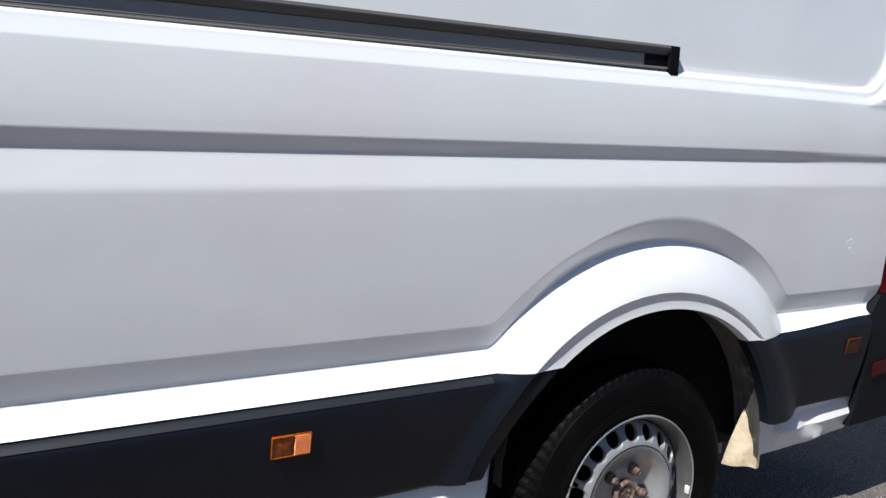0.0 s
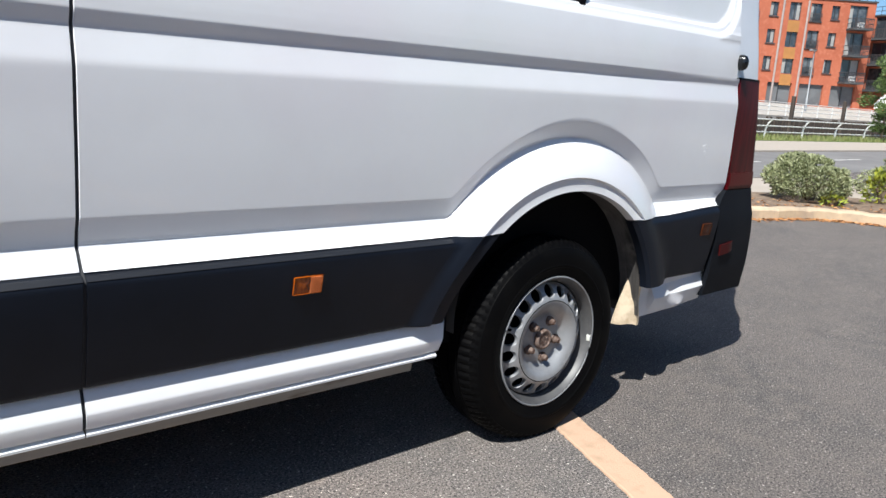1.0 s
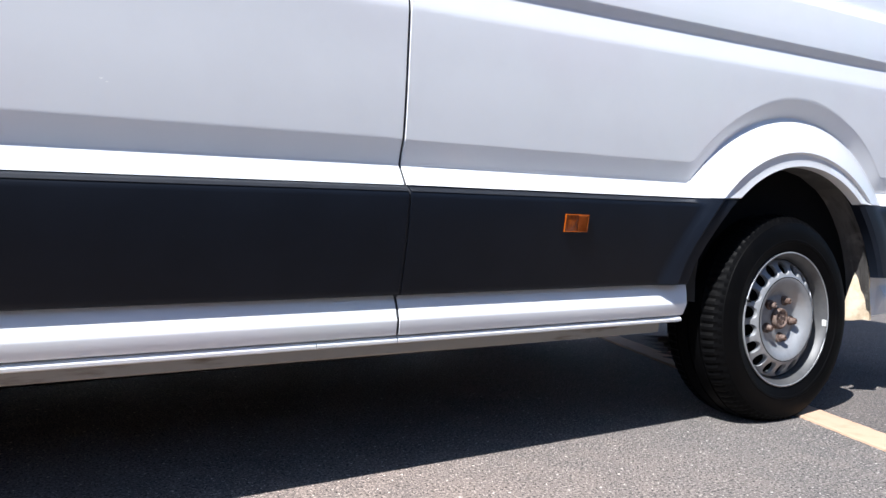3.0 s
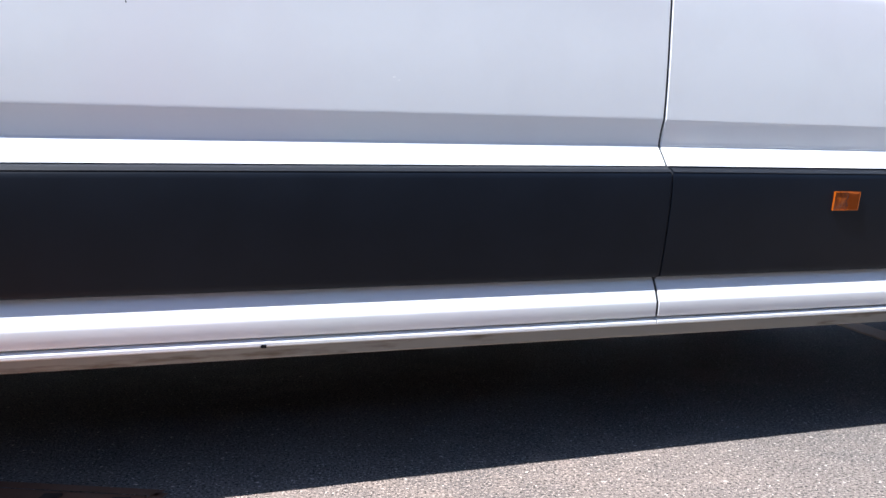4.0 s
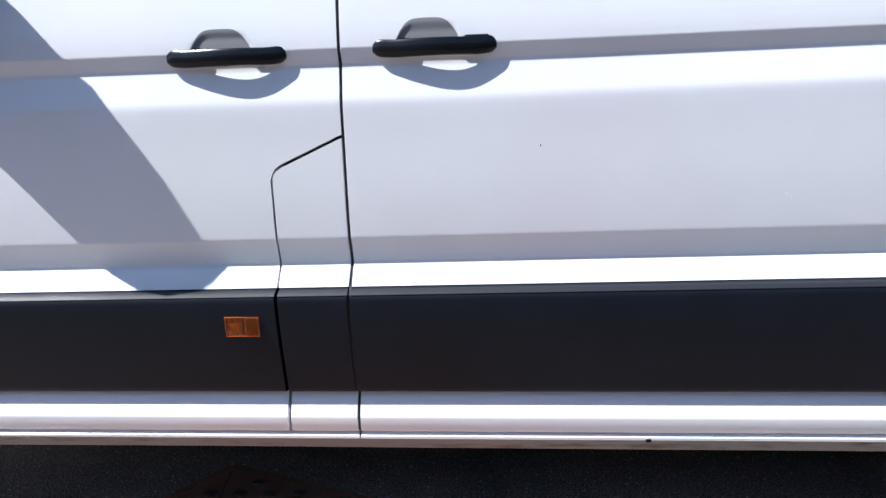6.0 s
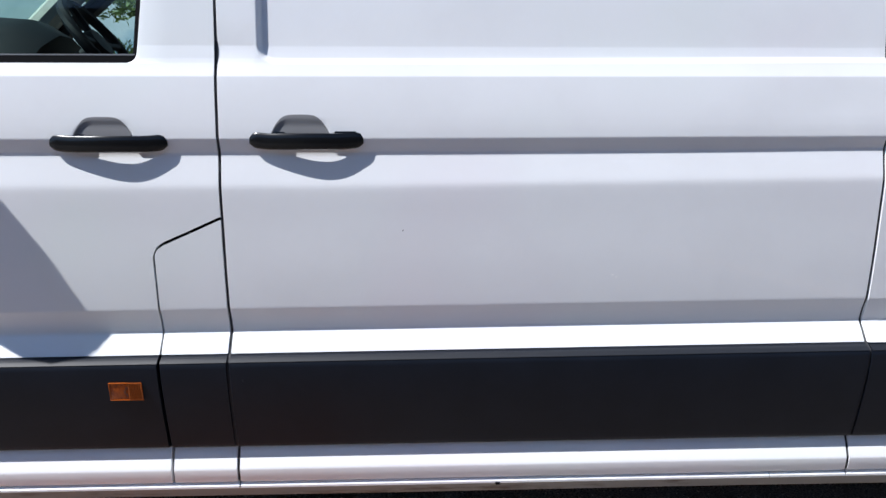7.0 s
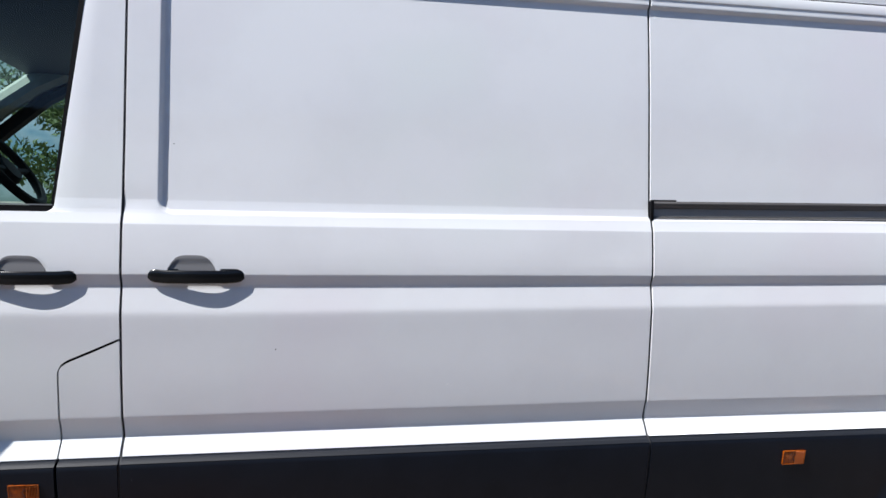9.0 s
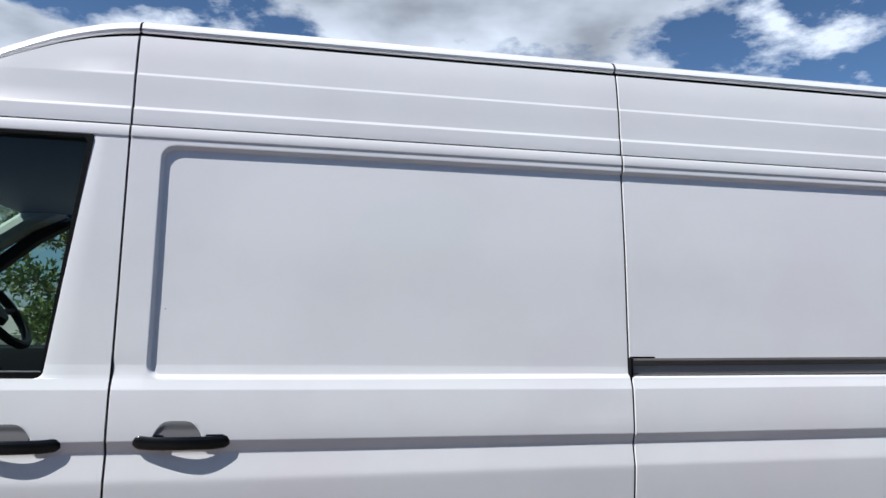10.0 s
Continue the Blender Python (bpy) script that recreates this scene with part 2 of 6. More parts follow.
def tube(bm, points, radius, seg=8, cap=True):
    """A round bar along points; radius may be one number or one for each point."""
    pts = [Vector(p) for p in points]
    rs = radius if isinstance(radius, (list, tuple)) else [radius] * len(pts)
    rings = []
    for i, p in enumerate(pts):
        d = (pts[min(i + 1, len(pts) - 1)] - pts[max(i - 1, 0)]).normalized()
        side = d.cross(Vector((0, 0, 1)) if abs(d.z) < 0.95 else Vector((1, 0, 0))).normalized()
        up = side.cross(d)
        rings.append([bm.verts.new(p + rs[i] * (math.cos(2 * math.pi * k / seg) * side + math.sin(2 * math.pi * k / seg) * up)) for k in range(seg)])
    for a, b in zip(rings, rings[1:]):
        for k in range(seg):
            j = (k + 1) % seg
            bm.faces.new((a[k], a[j], b[j], b[k]))
    if cap:
        bm.faces.new(rings[0][::-1])
        bm.faces.new(rings[-1])
    return bm


def ease(a, b, x):
    t = min(max((x - a) / (b - a), 0.0), 1.0)
    return t * t * (3 - 2 * t)


RELIEF = 1.26


def rake(p):
    """The lower creases sink a little towards the nose, and the pressings of the lower side stand out more."""
    x, y, z = p
    if x < 0.75 and y < 0.09 and z < 2.1:
        deep = y + (-0.0030 - y) * ease(1.28, 1.33, z)
        y += (RELIEF - 1) * (deep - 0.004) * (1 - ease(1.5, 2.1, z)) * (1 - ease(0.45, 0.75, x)) * (1 - ease(0.06, 0.09, y))
    k = min(max((-1.404 - x) / 1.565, 0.0), 1.8)
    w = min(max((z - 0.5) / 0.19, 0.0), 1.0) * min(max((1.11 - z) / 0.26, 0.0), 1.0)
    return (x, y, z - 0.0095 * k * w)


def sheet(columns, lip=0.02, way=(0, 1, 0)):
    """A skin from columns of points, with its border folded back by lip."""
    bm = bmesh.new()
    if lip == 0.02 and way == (0, 1, 0):
        # pressed panels turn in at their upright ends
        first, last = columns[0], columns[-1]
        columns = [[(x, y + 0.0012, z) for x, y, z in first], [(x + 0.001, y, z) for x, y, z in first], *columns[1:-1], [(x - 0.001, y, z) for x, y, z in last], [(x, y + 0.0012, z) for x, y, z in last]]
    vs = [[bm.verts.new(rake(p)) for p in col] for col in columns]
    for a, b in zip(vs, vs[1:]):
        for i in range(len(a) - 1):
            quad = [a[i], b[i], b[i + 1], a[i + 1]]
            bm.faces.new(quad)
    bmesh.ops.remove_doubles(bm, verts=bm.verts, dist=1e-5)
    if lip:
        edges = [e for e in bm.edges if e.is_boundary]
        res = bmesh.ops.extrude_edge_only(bm, edges=edges)
        moved = [g for g in res["geom"] if isinstance(g, bmesh.types.BMVert)]
        bmesh.ops.translate(bm, verts=moved, vec=Vector(way) * lip)
    return bm


def steps(a, b, n):
    return [a + (b - a) * i / n for i in range(n + 1)]


def along(x, table):
    """Linear reading of a table of (x, y)."""
    if x <= table[0][0]:
        return table[0][1]
    for (x0, y0), (x1, y1) in zip(table, table[1:]):
        if x <= x1:
            return y0 + (y1 - y0) * (x - x0) / (x1 - x0)
    return table[-1][1]


def thing(name, label, category, group="", at=(0, 0, 0)):
    ob = new(name)
    ob.location = at
    return tagged(ob, label, category, group)


# ---- the van: x runs to its tail, y into it from the kerb side, z up; its rear hub is over x = 0 ----
van = thing("van", "white high-roof panel van with dark plastic side mouldings, parked on tarmac", "van")
GAP = 0.0035
X_SLIDE0, X_SLIDE1 = -2.968, -1.404
X_FLAP = -3.131
X_FRONT = -4.18
X_TAIL = 0.965

# Height and depth of the side wall, from the white skirt up to the gutter.
WALL = [(0.721, 0.006), (0.728, 0.0085), (0.745, 0.0175), (0.757, 0.0245), (0.761, 0.0275), (0.765, 0.0295), (0.769, 0.0305), (0.774, 0.0305), (0.800, 0.0245), (0.8235, 0.0168), (0.8262, 0.0156), (0.8285, 0.0150),
        (0.834, 0.0144), (0.870, 0.0108), (0.92, 0.0066), (0.97, 0.0032), (1.02, 0.0006), (1.06, -0.0020), (1.095, -0.0042), (1.105, -0.0046), (1.112, -0.0046), (1.119, -0.0041), (1.128, -0.0030), (1.150, -0.0003),
        (1.1805, 0.0034), (1.1865, 0.0037), (1.1915, 0.0034), (1.1975, 0.0018), (1.207, -0.0010), (1.218, -0.0046), (1.221, -0.0054), (1.224, -0.0057), (1.238, -0.0057), (1.25, -0.0055), (1.27, -0.0048), (1.29, -0.0038), (1.31, -0.0025), (1.33, -0.0007),
        (1.345, 0.0008), (1.359, 0.0021), (1.3615, 0.0024), (1.3635, 0.0031), (1.376, 0.0073), (1.3875, 0.0110), (1.390, 0.0118), (1.393, 0.0126), (1.402, 0.0146), (1.410, 0.0158), (1.43, 0.0188), (1.60, 0.0300),
        (1.80, 0.0392), (1.95, 0.0472), (2.085, 0.0556), (2.0965, 0.0566), (2.0985, 0.0562), (2.1005, 0.0538), (2.1025, 0.0534), (2.112, 0.0540), (2.126, 0.0555), (2.133, 0.0585), (2.1355, 0.065)]
UPPER = [(2.1405, 0.066), (2.144, 0.0655), (2.165, 0.0665), (2.184, 0.0677), (2.1865, 0.0679), (2.1885, 0.0684), (2.1945, 0.0724), (2.1965, 0.0731), (2.199, 0.0734), (2.25, 0.0764), (2.294, 0.0791), (2.2965, 0.0794), (2.2985, 0.0798),
         (2.3035, 0.0826), (2.3055, 0.0832), (2.308, 0.0835), (2.36, 0.0892), (2.40, 0.0950), (2.428, 0.1015)]
RECESS = (-2.877, 0.943, 1.390, 2.079)
RECESS_DEEP = 0.0130
SHOULDER = 0.0094


def recess(x, z, wide=0.013, wide_rear=0.026):
    """How far the pressed panel in the upper side lies in: 0 on its rim, 1 in its field."""
    x0, x1, z0, z1 = RECESS
    z0 += 0.017 * ease(-2.6, 0.5, x) + 0.006 * ease(0.1, 0.8, x)
    r = 0.042 if x < 0 else 0.14
    cx, cz = min(max(x, x0 + r), x1 - r), min(max(z, z0 + r), z1 - r)
    d = math.hypot(x - cx, z - cz) if (x != cx and z != cz) else max(abs(x - cx), abs(z - cz))
    inside = r - d
    if x < -0.2:
        return ease(0, wide, inside)
    rear = ease(-0.2, 0.4, x)
    return ease(0, wide + (wide_rear - wide) * rear * ease(x1 - 0.22, x1 - 0.05, x), inside)


# The pressed lines of the side climb a little towards the tail.
CLIMB_LOW = [(-2.7, 0.0), (-2.4, 0.003), (-1.4, 0.014), (0.0, 0.027), (1.0, 0.032)]
CLIMB_MID = [(-2.5, 0.0), (-1.4, 0.0065), (-0.8, 0.0105), (0.0, 0.0175), (0.5, 0.0215), (1.0, 0.0255)]
CLIMB_TOP = [(-2.5, 0.0), (-1.4, 0.0040), (-0.8, 0.0080), (0.0, 0.0145), (0.5, 0.0175), (1.0, 0.0195)]

CLIMB_LEDGE = [(-2.5, 0.0), (-1.4, 0.001), (-0.8, 0.007), (0.1, 0.015), (0.7, 0.018), (1.0, 0.018)]


def climb(x):
    mid, top, low = along(x, CLIMB_MID), along(x, CLIMB_TOP), along(x, CLIMB_LEDGE)
    return [(1.0, 0.0), (1.095, along(x, CLIMB_LOW)), (1.116, along(x, CLIMB_LOW)), (1.1885, mid), (1.1965, mid), (1.219, top), (1.2265, top),
            (1.33, low), (1.364, low), (1.390, low * 0.6), (1.45, 0.0), (3.0, 0.0)]


def lifted(x, z):
    return z + along(z, climb(x)) if x > -2.7 else z


def unlifted(x, z):
    return along(z, [(0.0, 0.0)] + [(a + b, a) for a, b in climb(x)]) if x > -2.7 else z


def wall(x, z_true):
    z = unlifted(x, z_true)
    y = along(z, WALL)
    # the upper crease stands out less towards the tail
    y += (0.0009 * ease(-2.0, -1.3, x) + 0.002 * ease(0.2, 1.0, x)) * ease(1.2055, 1.2245, z) * (1 - min(max((z - 1.232) / 0.115, 0.0), 1.0))
    # behind each pull handle the door is dished
    for hx, hz in ((-2.7805, 1.219), (-3.224, 1.214)):
        v = z - hz
        u = abs(x - hx - 0.008 * min(max(v / 0.06, 0.0), 1.0)) / 0.069
        if u < 1 and 1.178 < z < 1.29:
            k = ease(0, 0.011, (1 - u) * 0.069) * ease(1.180, 1.198, z) * ease(0.0, 0.013, 0.052 * (1 - u ** 4.5) + 0.003 - v)
            y += k * max(-0.0055 + 0.006 * ease(1.285, 1.215, z) - y, 0.0)
    # the shoulder bends up round the hind corner of the pressed panel
    z = z_true
    if x > 0.70 and z > 1.3775:
        cx, cz = min(x, 0.80), max(z, 1.5475)
        inside = 0.17 - math.hypot(x - cx, z - cz)
        y -= SHOULDER * (min(max((z - 1.3775) / 0.0225, 0.0), 1.0) - min(max(inside / 0.0225, 0.0), 1.0)) * (1 - ease(1.55, 2.05, z))
    if z > 1.37:
        k = recess(x, z)
        y += k * (RECESS_DEEP - 0.005 * ease(-2.83, -2.35, x) * math.sin(math.pi * min(max((z - 1.41) / 0.66, 0.0), 1.0)))
    return y


def wall_heights(lo, hi):
    zs = {z for z, _ in WALL}
    zs |= set(steps(1.388, 1.44, 14)) | set(steps(2.03, 2.084, 14)) | set(steps(1.178, 1.282, 20)) | set(steps(1.44, 1.56, 8)) | set(steps(1.47, 2.02, 6))
    return sorted(z for z in zs if lo - 1e-6 <= z <= hi + 1e-6)


def wall_columns(x0, x1):
    xs = set(steps(x0, x1, max(2, int((x1 - x0) / 0.08))))
    for a, b, n in ((-2.880, -2.832, 20), (0.70, 0.962, 50), (-2.86, -2.70, 24), (-3.305, -3.143, 24)):
        xs |= {x for x in steps(a, b, n) if x0 < x < x1}
    return sorted(xs)


def dent(x, z):
    """Two shallow knocks in the sheet metal."""
    d = 0.010 * math.exp(-(((x + 2.945) / 0.028) ** 2 + ((z - 1.415) / 0.035) ** 2))
    d += 0.0022 * math.exp(-(((x + 1.52) / 0.07) ** 2 + ((z - 1.31) / 0.05) ** 2))
    return d


def wall_panel(x0, x1, lo, hi, extra=()):
    zs = wall_heights(lo, hi)
    return [[(x, wall(x, lifted(x, z)) + dent(x, z), lifted(x, z)) for z in zs] + [(x, y, z) for z, y in extra] for x in wall_columns(x0, x1)]


def roof_side(x0, x1):
    return sheet([[(x, y, z) for z, y in UPPER] for x in wall_columns(x0, x1)])


# Lower mouldings and sills share their sections along the van.
CLAD = [(0.4605, 0.036), (0.463, 0.0285), (0.468, 0.0255), (0.476, 0.0235), (0.52, 0.014), (0.58, 0.002), (0.64, -0.008), (0.69, -0.0135), (0.700, -0.0135), (0.706, -0.0115), (0.712, -0.005), (0.7185, 0.003)]
SILL = [(0.364, 0.040), (0.366, 0.034), (0.371, 0.0315), (0.394, 0.0286), (0.399, 0.0279), (0.402, 0.0278), (0.406, 0.0288), (0.436, 0.0372), (0.452, 0.0430), (0.462, 0.048)]
EDGE = [(0.7050, -0.0132), (0.7060, -0.0134), (0.7115, -0.0074), (0.7165, -0.0010)]
LIPRAIL = [(0.3435, 0.052), (0.3445, 0.040), (0.348, 0.0340), (0.354, 0.0332), (0.359, 0.037), (0.3625, 0.046)]


def strip(section, x0, x1, lip=0.02, n=6):
    return sheet([[(x, y, z) for z, y in section] for x in steps(x0, x1, n)], lip)


# facet normal halfway between the sun and the opening camera position
GLINT = Matrix.Rotation(-0.175, 3, "X") @ (-SUN_WAY + Vector((-0.268, -0.873, 0.408))).normalized()


def marker(parent, x, z, name="side_marker", w=0.078, h=0.047, lens=AMBER):
    """An amber lamp: a raised rim round a ribbed lens, with the bulb showing as a dark twist."""
    y = rake((x, along(z, CLAD), z))[1]
    tilt = Matrix.Translation((x, y, z)) @ Matrix.Rotation(0.175, 4, "X")
    body = boxed(-w / 2, w / 2 if lens is not AMBER else 0.004, -0.0030, 0.010, -h / 2, h / 2, 0.002, tilt)
    if lens is AMBER:
        box(body, 0.003, w / 2, -0.0005, 0.010, -h / 2, h / 2, 0.001, tilt)
    lamp = part(name, body, lens, parent, "amber side marker lamp")
    bm = bmesh.new()
    t = 0.0020
    for x0, x1, z0, z1 in ((-w / 2, w / 2, h / 2 - t, h / 2), (-w / 2, w / 2, -h / 2, -h / 2 + t), (-w / 2, -w / 2 + t, -h / 2 + t, h / 2 - t), (w / 2 - t, w / 2, -h / 2 + t, h / 2 - t)):
        box(bm, x0, x1, -0.0046, -0.0025, z0, z1, 0.0008)
    bmesh.ops.transform(bm, matrix=tilt, verts=bm.verts)
    part("lens_rim", bm, AMBER_RIM if lens is AMBER else lens, lamp, "brighter orange lens rim")
    bm = bmesh.new()
    for k in range(6):
        a, r = k * 1.2, 0.0028
        box(bm, r * math.cos(a) - 0.0026, r * math.cos(a) + 0.0026, -0.0040, -0.0028, -0.013 + k * 0.0044, -0.0096 + k * 0.0044, 0.0006)
    bmesh.ops.transform(bm, matrix=tilt, verts=bm.verts)
    part("bulb", bm, AMBER_DARK, lamp, "dark bulb behind the lens")
    if lens is AMBER:
        # the hind half of the lens gets small facets, tilted to glint at the camera
        bm = bmesh.new()
        n = GLINT
        cw, ch = (w / 2 - 0.007) / 8, (h - 0.006) / 16
        for i in range(8):
            for j in range(16):
                cx, cz = 0.004 + (i + 0.5) * cw, -h / 2 + 0.003 + (j + 0.5) * ch
                quad = [(cx + sx * cw / 2, cz + sz * ch / 2) for sx, sz in ((-1, -1), (1, -1), (1, 1), (-1, 1))]
                lift = [-(n.x * (a - cx) + n.z * (b - cz)) / n.y for a, b in quad]
                top = [bm.verts.new((a, -0.0054 + d - min(lift), b)) for (a, b), d in zip(quad, lift)]
                low = [bm.verts.new((a, 0.002, b)) for a, b in quad]
                bm.faces.new(top)
                for k in range(4):
                    bm.faces.new((top[k], top[(k + 1) % 4], low[(k + 1) % 4], low[k]))
        bmesh.ops.transform(bm, matrix=tilt, verts=bm.verts)
        part("glint_facets", bm, AMBER_FACET, lamp, "half of the lens with facets added to glint in the sun", 0)


def handle(parent, x0, x1, z, lock):
    """A pull handle: a long tapered grip standing off the door, over a shallow cup."""
    bm = bmesh.new()
    n = 30
    rings = []
    for i in range(n + 1):
        t = i / n
        x = x0 + (x1 - x0) * t
        end = min(t, 1 - t)
        k = 0.46 + 0.54 * (1 - (1 - min(end / 0.07, 1.0)) ** 2.2)
        mid = -0.005 - 0.0175 * math.sin(math.pi * t) ** 1.3
        hh, dd = 0.0185 * k, 0.0070 * k
        zc = z - 0.0035 * ease(0.0, 0.2, end)
        ring = []
        for a in range(16):
            t2 = 2 * math.pi * a / 16
            c, s = math.cos(t2), math.sin(t2)
            ring.append(bm.verts.new((x, mid + dd * math.copysign(abs(c) ** 0.8, c), zc + hh * math.copysign(abs(s) ** 0.75, s))))
        rings.append(ring)
    for a, b in zip(rings, rings[1:]):
        for k in range(16):
            bm.faces.new((a[k], a[(k + 1) % 16], b[(k + 1) % 16], b[k]))
    bm.faces.new(rings[0][::-1])
    bm.faces.new(rings[-1])
    for sx, w in ((x0 + 0.047, 0.036), (x1 - 0.047, 0.036)):
        box(bm, sx - w, sx + w, -0.0075, 0.014, z - 0.008, z + 0.0195, 0.006)
    part("door_handle", bm, GLOSSBLACK, parent, "glossy black pull handle")
    mid, half = (x0 + x1) / 2 - (0.014 if lock else 0.012), 0.071
    cols = []
    for i in range(25):
        u = -1 + 2 * i / 24
        rise = 0.052 * (1 - abs(u) ** 4.5) + 0.005
        lean = 0.016 * (0.5 - i / 24)
        cols.append([(mid + half * u + lean * (v / 0.06), min(wall(mid + half * u + lean * (v / 0.06), z + v), along(z + v, WALL) + 0.0028) - 0.0010, z + v) for v in steps(-0.004, rise, 12)])
    part("handle_cup", sheet(cols, 0.004), GREYPLASTIC, parent, "grey handle recess plate")
    if lock:
        part("lock_cover", boxed(x1 - 0.066, x1 - 0.016, -0.0105, -0.001, z - 0.006, z + 0.0195, 0.003), GLOSSBLACK, parent, "black lock cap")


# Sliding door
slide = part("sliding_door", sheet(wall_panel(X_SLIDE0 + GAP, X_SLIDE1 - GAP, 0.721, 2.136)), WHITE, van, "white sliding side door with pressed panel")
part("door_top", roof_side(X_SLIDE0 + GAP, X_SLIDE1 - GAP), WHITE, slide)
part("door_moulding", strip(CLAD, X_SLIDE0 + GAP, X_SLIDE1 - GAP), PLASTIC, slide, "dark grey plastic moulding")
part("moulding_edge", strip(EDGE, X_SLIDE0 + GAP, X_SLIDE1 - GAP, 0.003), EDGEGREY, slide, "thin grey top edge of the moulding")
part("door_sill", strip(SILL, X_SLIDE0 + GAP, X_SLIDE1 - GAP), WHITE, slide, "white painted sill")
handle(slide, -2.896, -2.637, 1.219, True)



def gap_strip(x):
    """A dark strip set back in the joint between two panels, coloured as its shade."""
    col = sorted([(z, y) for z, y in SILL + CLAD] + [(z, wall(x, z)) for z in wall_heights(0.722, 2.13)] + [(z, y) for z, y in UPPER])
    return sheet([[(xx, y + 0.0045, z) for z, y in col] for xx in (x - GAP - 0.001, x + GAP + 0.001)], 0.0)


part("gap_strip", gap_strip(X_SLIDE0), GAPSHADE, van, "dark grey strip that stands for the shade in the door gap")
part("gap_strip", gap_strip(X_SLIDE1), GAPSHADE, van, "dark grey strip that stands for the shade in the door gap")

# Front door with its window opening
def window_right(z):
    x = -3.145 + (z - 1.412) / (2.098 - 1.412) * 0.078
    low = min(max((1.411 - z) / 0.020, 0.0), 1.0)
    return x - 0.020 * (1 - math.sqrt(1 - low * low))


def front_door():
    bm = bmesh.new()

    def add(cols):
        vs = [[bm.verts.new(rake(p)) for p in col] for col in cols]
        for a, b in zip(vs, vs[1:]):
            for i in range(len(a) - 1):
                bm.faces.new((a[i], b[i], b[i + 1], a[i + 1]))

    xs = sorted({X_FRONT, -3.9, -3.7, -3.5, -3.35, X_FLAP - GAP} | set(steps(-3.305, -3.143, 24)))
    add([[(x, wall(x, z), z) for z in wall_heights(0.721, 1.3885) + [1.391]] for x in xs])
    zs = [1.045] + wall_heights(1.046, 1.3885) + [1.391]
    add([[(x, wall(x, z), z) for z in zs] for x in steps(X_FLAP - GAP, X_SLIDE0 - GAP, 3)])
    # Over the filler flap the door's lower edge slants down to the front.
    flap_top = lambda x: along(x, FLAP_TOP) + 1.2 * GAP
    add([[(x, wall(x, z), z) for z in steps(flap_top(x), 1.045, 4)] for x in [x for x, _ in FLAP_TOP] + [X_SLIDE0 - GAP]])
    zs = [1.391] + wall_heights(1.393, 2.0966)
    add([[(min(window_right(z) + (X_SLIDE0 - GAP - window_right(z)) * t, X_SLIDE0 - GAP), wall(-3.0, z) + (0.002 if t < 0.05 else 0), z) for z in zs] for t in (0, 0.06, 0.4, 1)])
    add([[(x, wall(-3.0, z), z) for z in wall_heights(2.0964, 2.136)] for x in (-3.75, -3.4, -3.2, window_right(2.0965), -3.02, X_SLIDE0 - GAP)])
    bmesh.ops.remove_doubles(bm, verts=bm.verts, dist=2e-4)
    edges = [e for e in bm.edges if e.is_boundary]
    res = bmesh.ops.extrude_edge_only(bm, edges=edges)
    bmesh.ops.translate(bm, verts=[g for g in res["geom"] if isinstance(g, bmesh.types.BMVert)], vec=(0, 0.02, 0))
    return bm


FLAP_TOP = [(X_FLAP - GAP, 0.950), (-3.130, 0.962), (-3.123, 0.974), (-3.108, 0.984), (-3.05, 1.008), (-2.975, 1.040)]
door = part("front_door", front_door(), WHITE, van, "white front passenger door")
part("door_moulding", strip(CLAD, X_FRONT, X_FLAP - GAP), PLASTIC, door, "dark grey plastic moulding")
part("moulding_edge", strip(EDGE, X_FRONT, X_FLAP - GAP, 0.003), EDGEGREY, door, "thin grey top edge of the moulding")
part("door_sill", strip(SILL, X_FRONT, X_FLAP - GAP), WHITE, door, "white painted sill")
handle(door, -3.343, -3.081, 1.214, False)
marker(door, -3.212, 0.627)


def flap_panel():
    cols = []
    for x in sorted({x for x, _ in FLAP_TOP if x > X_FLAP} | {X_FLAP + GAP, X_SLIDE0 - GAP} | set(steps(X_FLAP + 0.03, X_SLIDE0 - 0.02, 4))):
        top = along(x, FLAP_TOP) - 0.8 * GAP
        zs = [z for z in wall_heights(0.721, 1.2) if z < 0.93]
        cols.append([(x, wall(x, z), z) for z in zs] + [(x, wall(x, z), z) for z in steps(0.94, top, 3)])
    return sheet(cols)


flap = part("filler_flap", flap_panel(), WHITE, van, "white filler panel between the doors")
part("flap_moulding", strip(CLAD, X_FLAP + GAP, X_SLIDE0 - GAP), PLASTIC, flap, "dark grey plastic moulding")
part("moulding_edge", strip(EDGE, X_FLAP + GAP, X_SLIDE0 - GAP, 0.003), EDGEGREY, flap, "thin grey top edge of the moulding")
part("flap_sill", strip(SILL, X_FLAP + GAP, X_SLIDE0 - GAP), WHITE, flap, "white painted sill")

# Rear quarter with the wheel arch
def circle_top(x, cx, cz, r):
    d = r * r - (x - cx) ** 2
    return cz + math.sqrt(d) if d > 0 else -1.0


def soft_max(a, b, k):
    h = max(k - abs(a - b), 0.0) / k
    return max(a, b) + h * h * k * 0.25


def flare(x, z):
    """The bulged ring round the wheel arch: depth at a place, or a deep value away from it."""
    dl = math.hypot(x - 0.032, z - 0.337) - 0.544
    dv = 0.631 - math.hypot(x - 0.059, z - 0.368)
    if dv <= 0:
        return 1.0
    t = max(dl, 0.0) / (max(dl, 0.0) + dv)
    bow = t + 0.55 * (t * t - t)
    return -0.029 + 0.0515 * bow


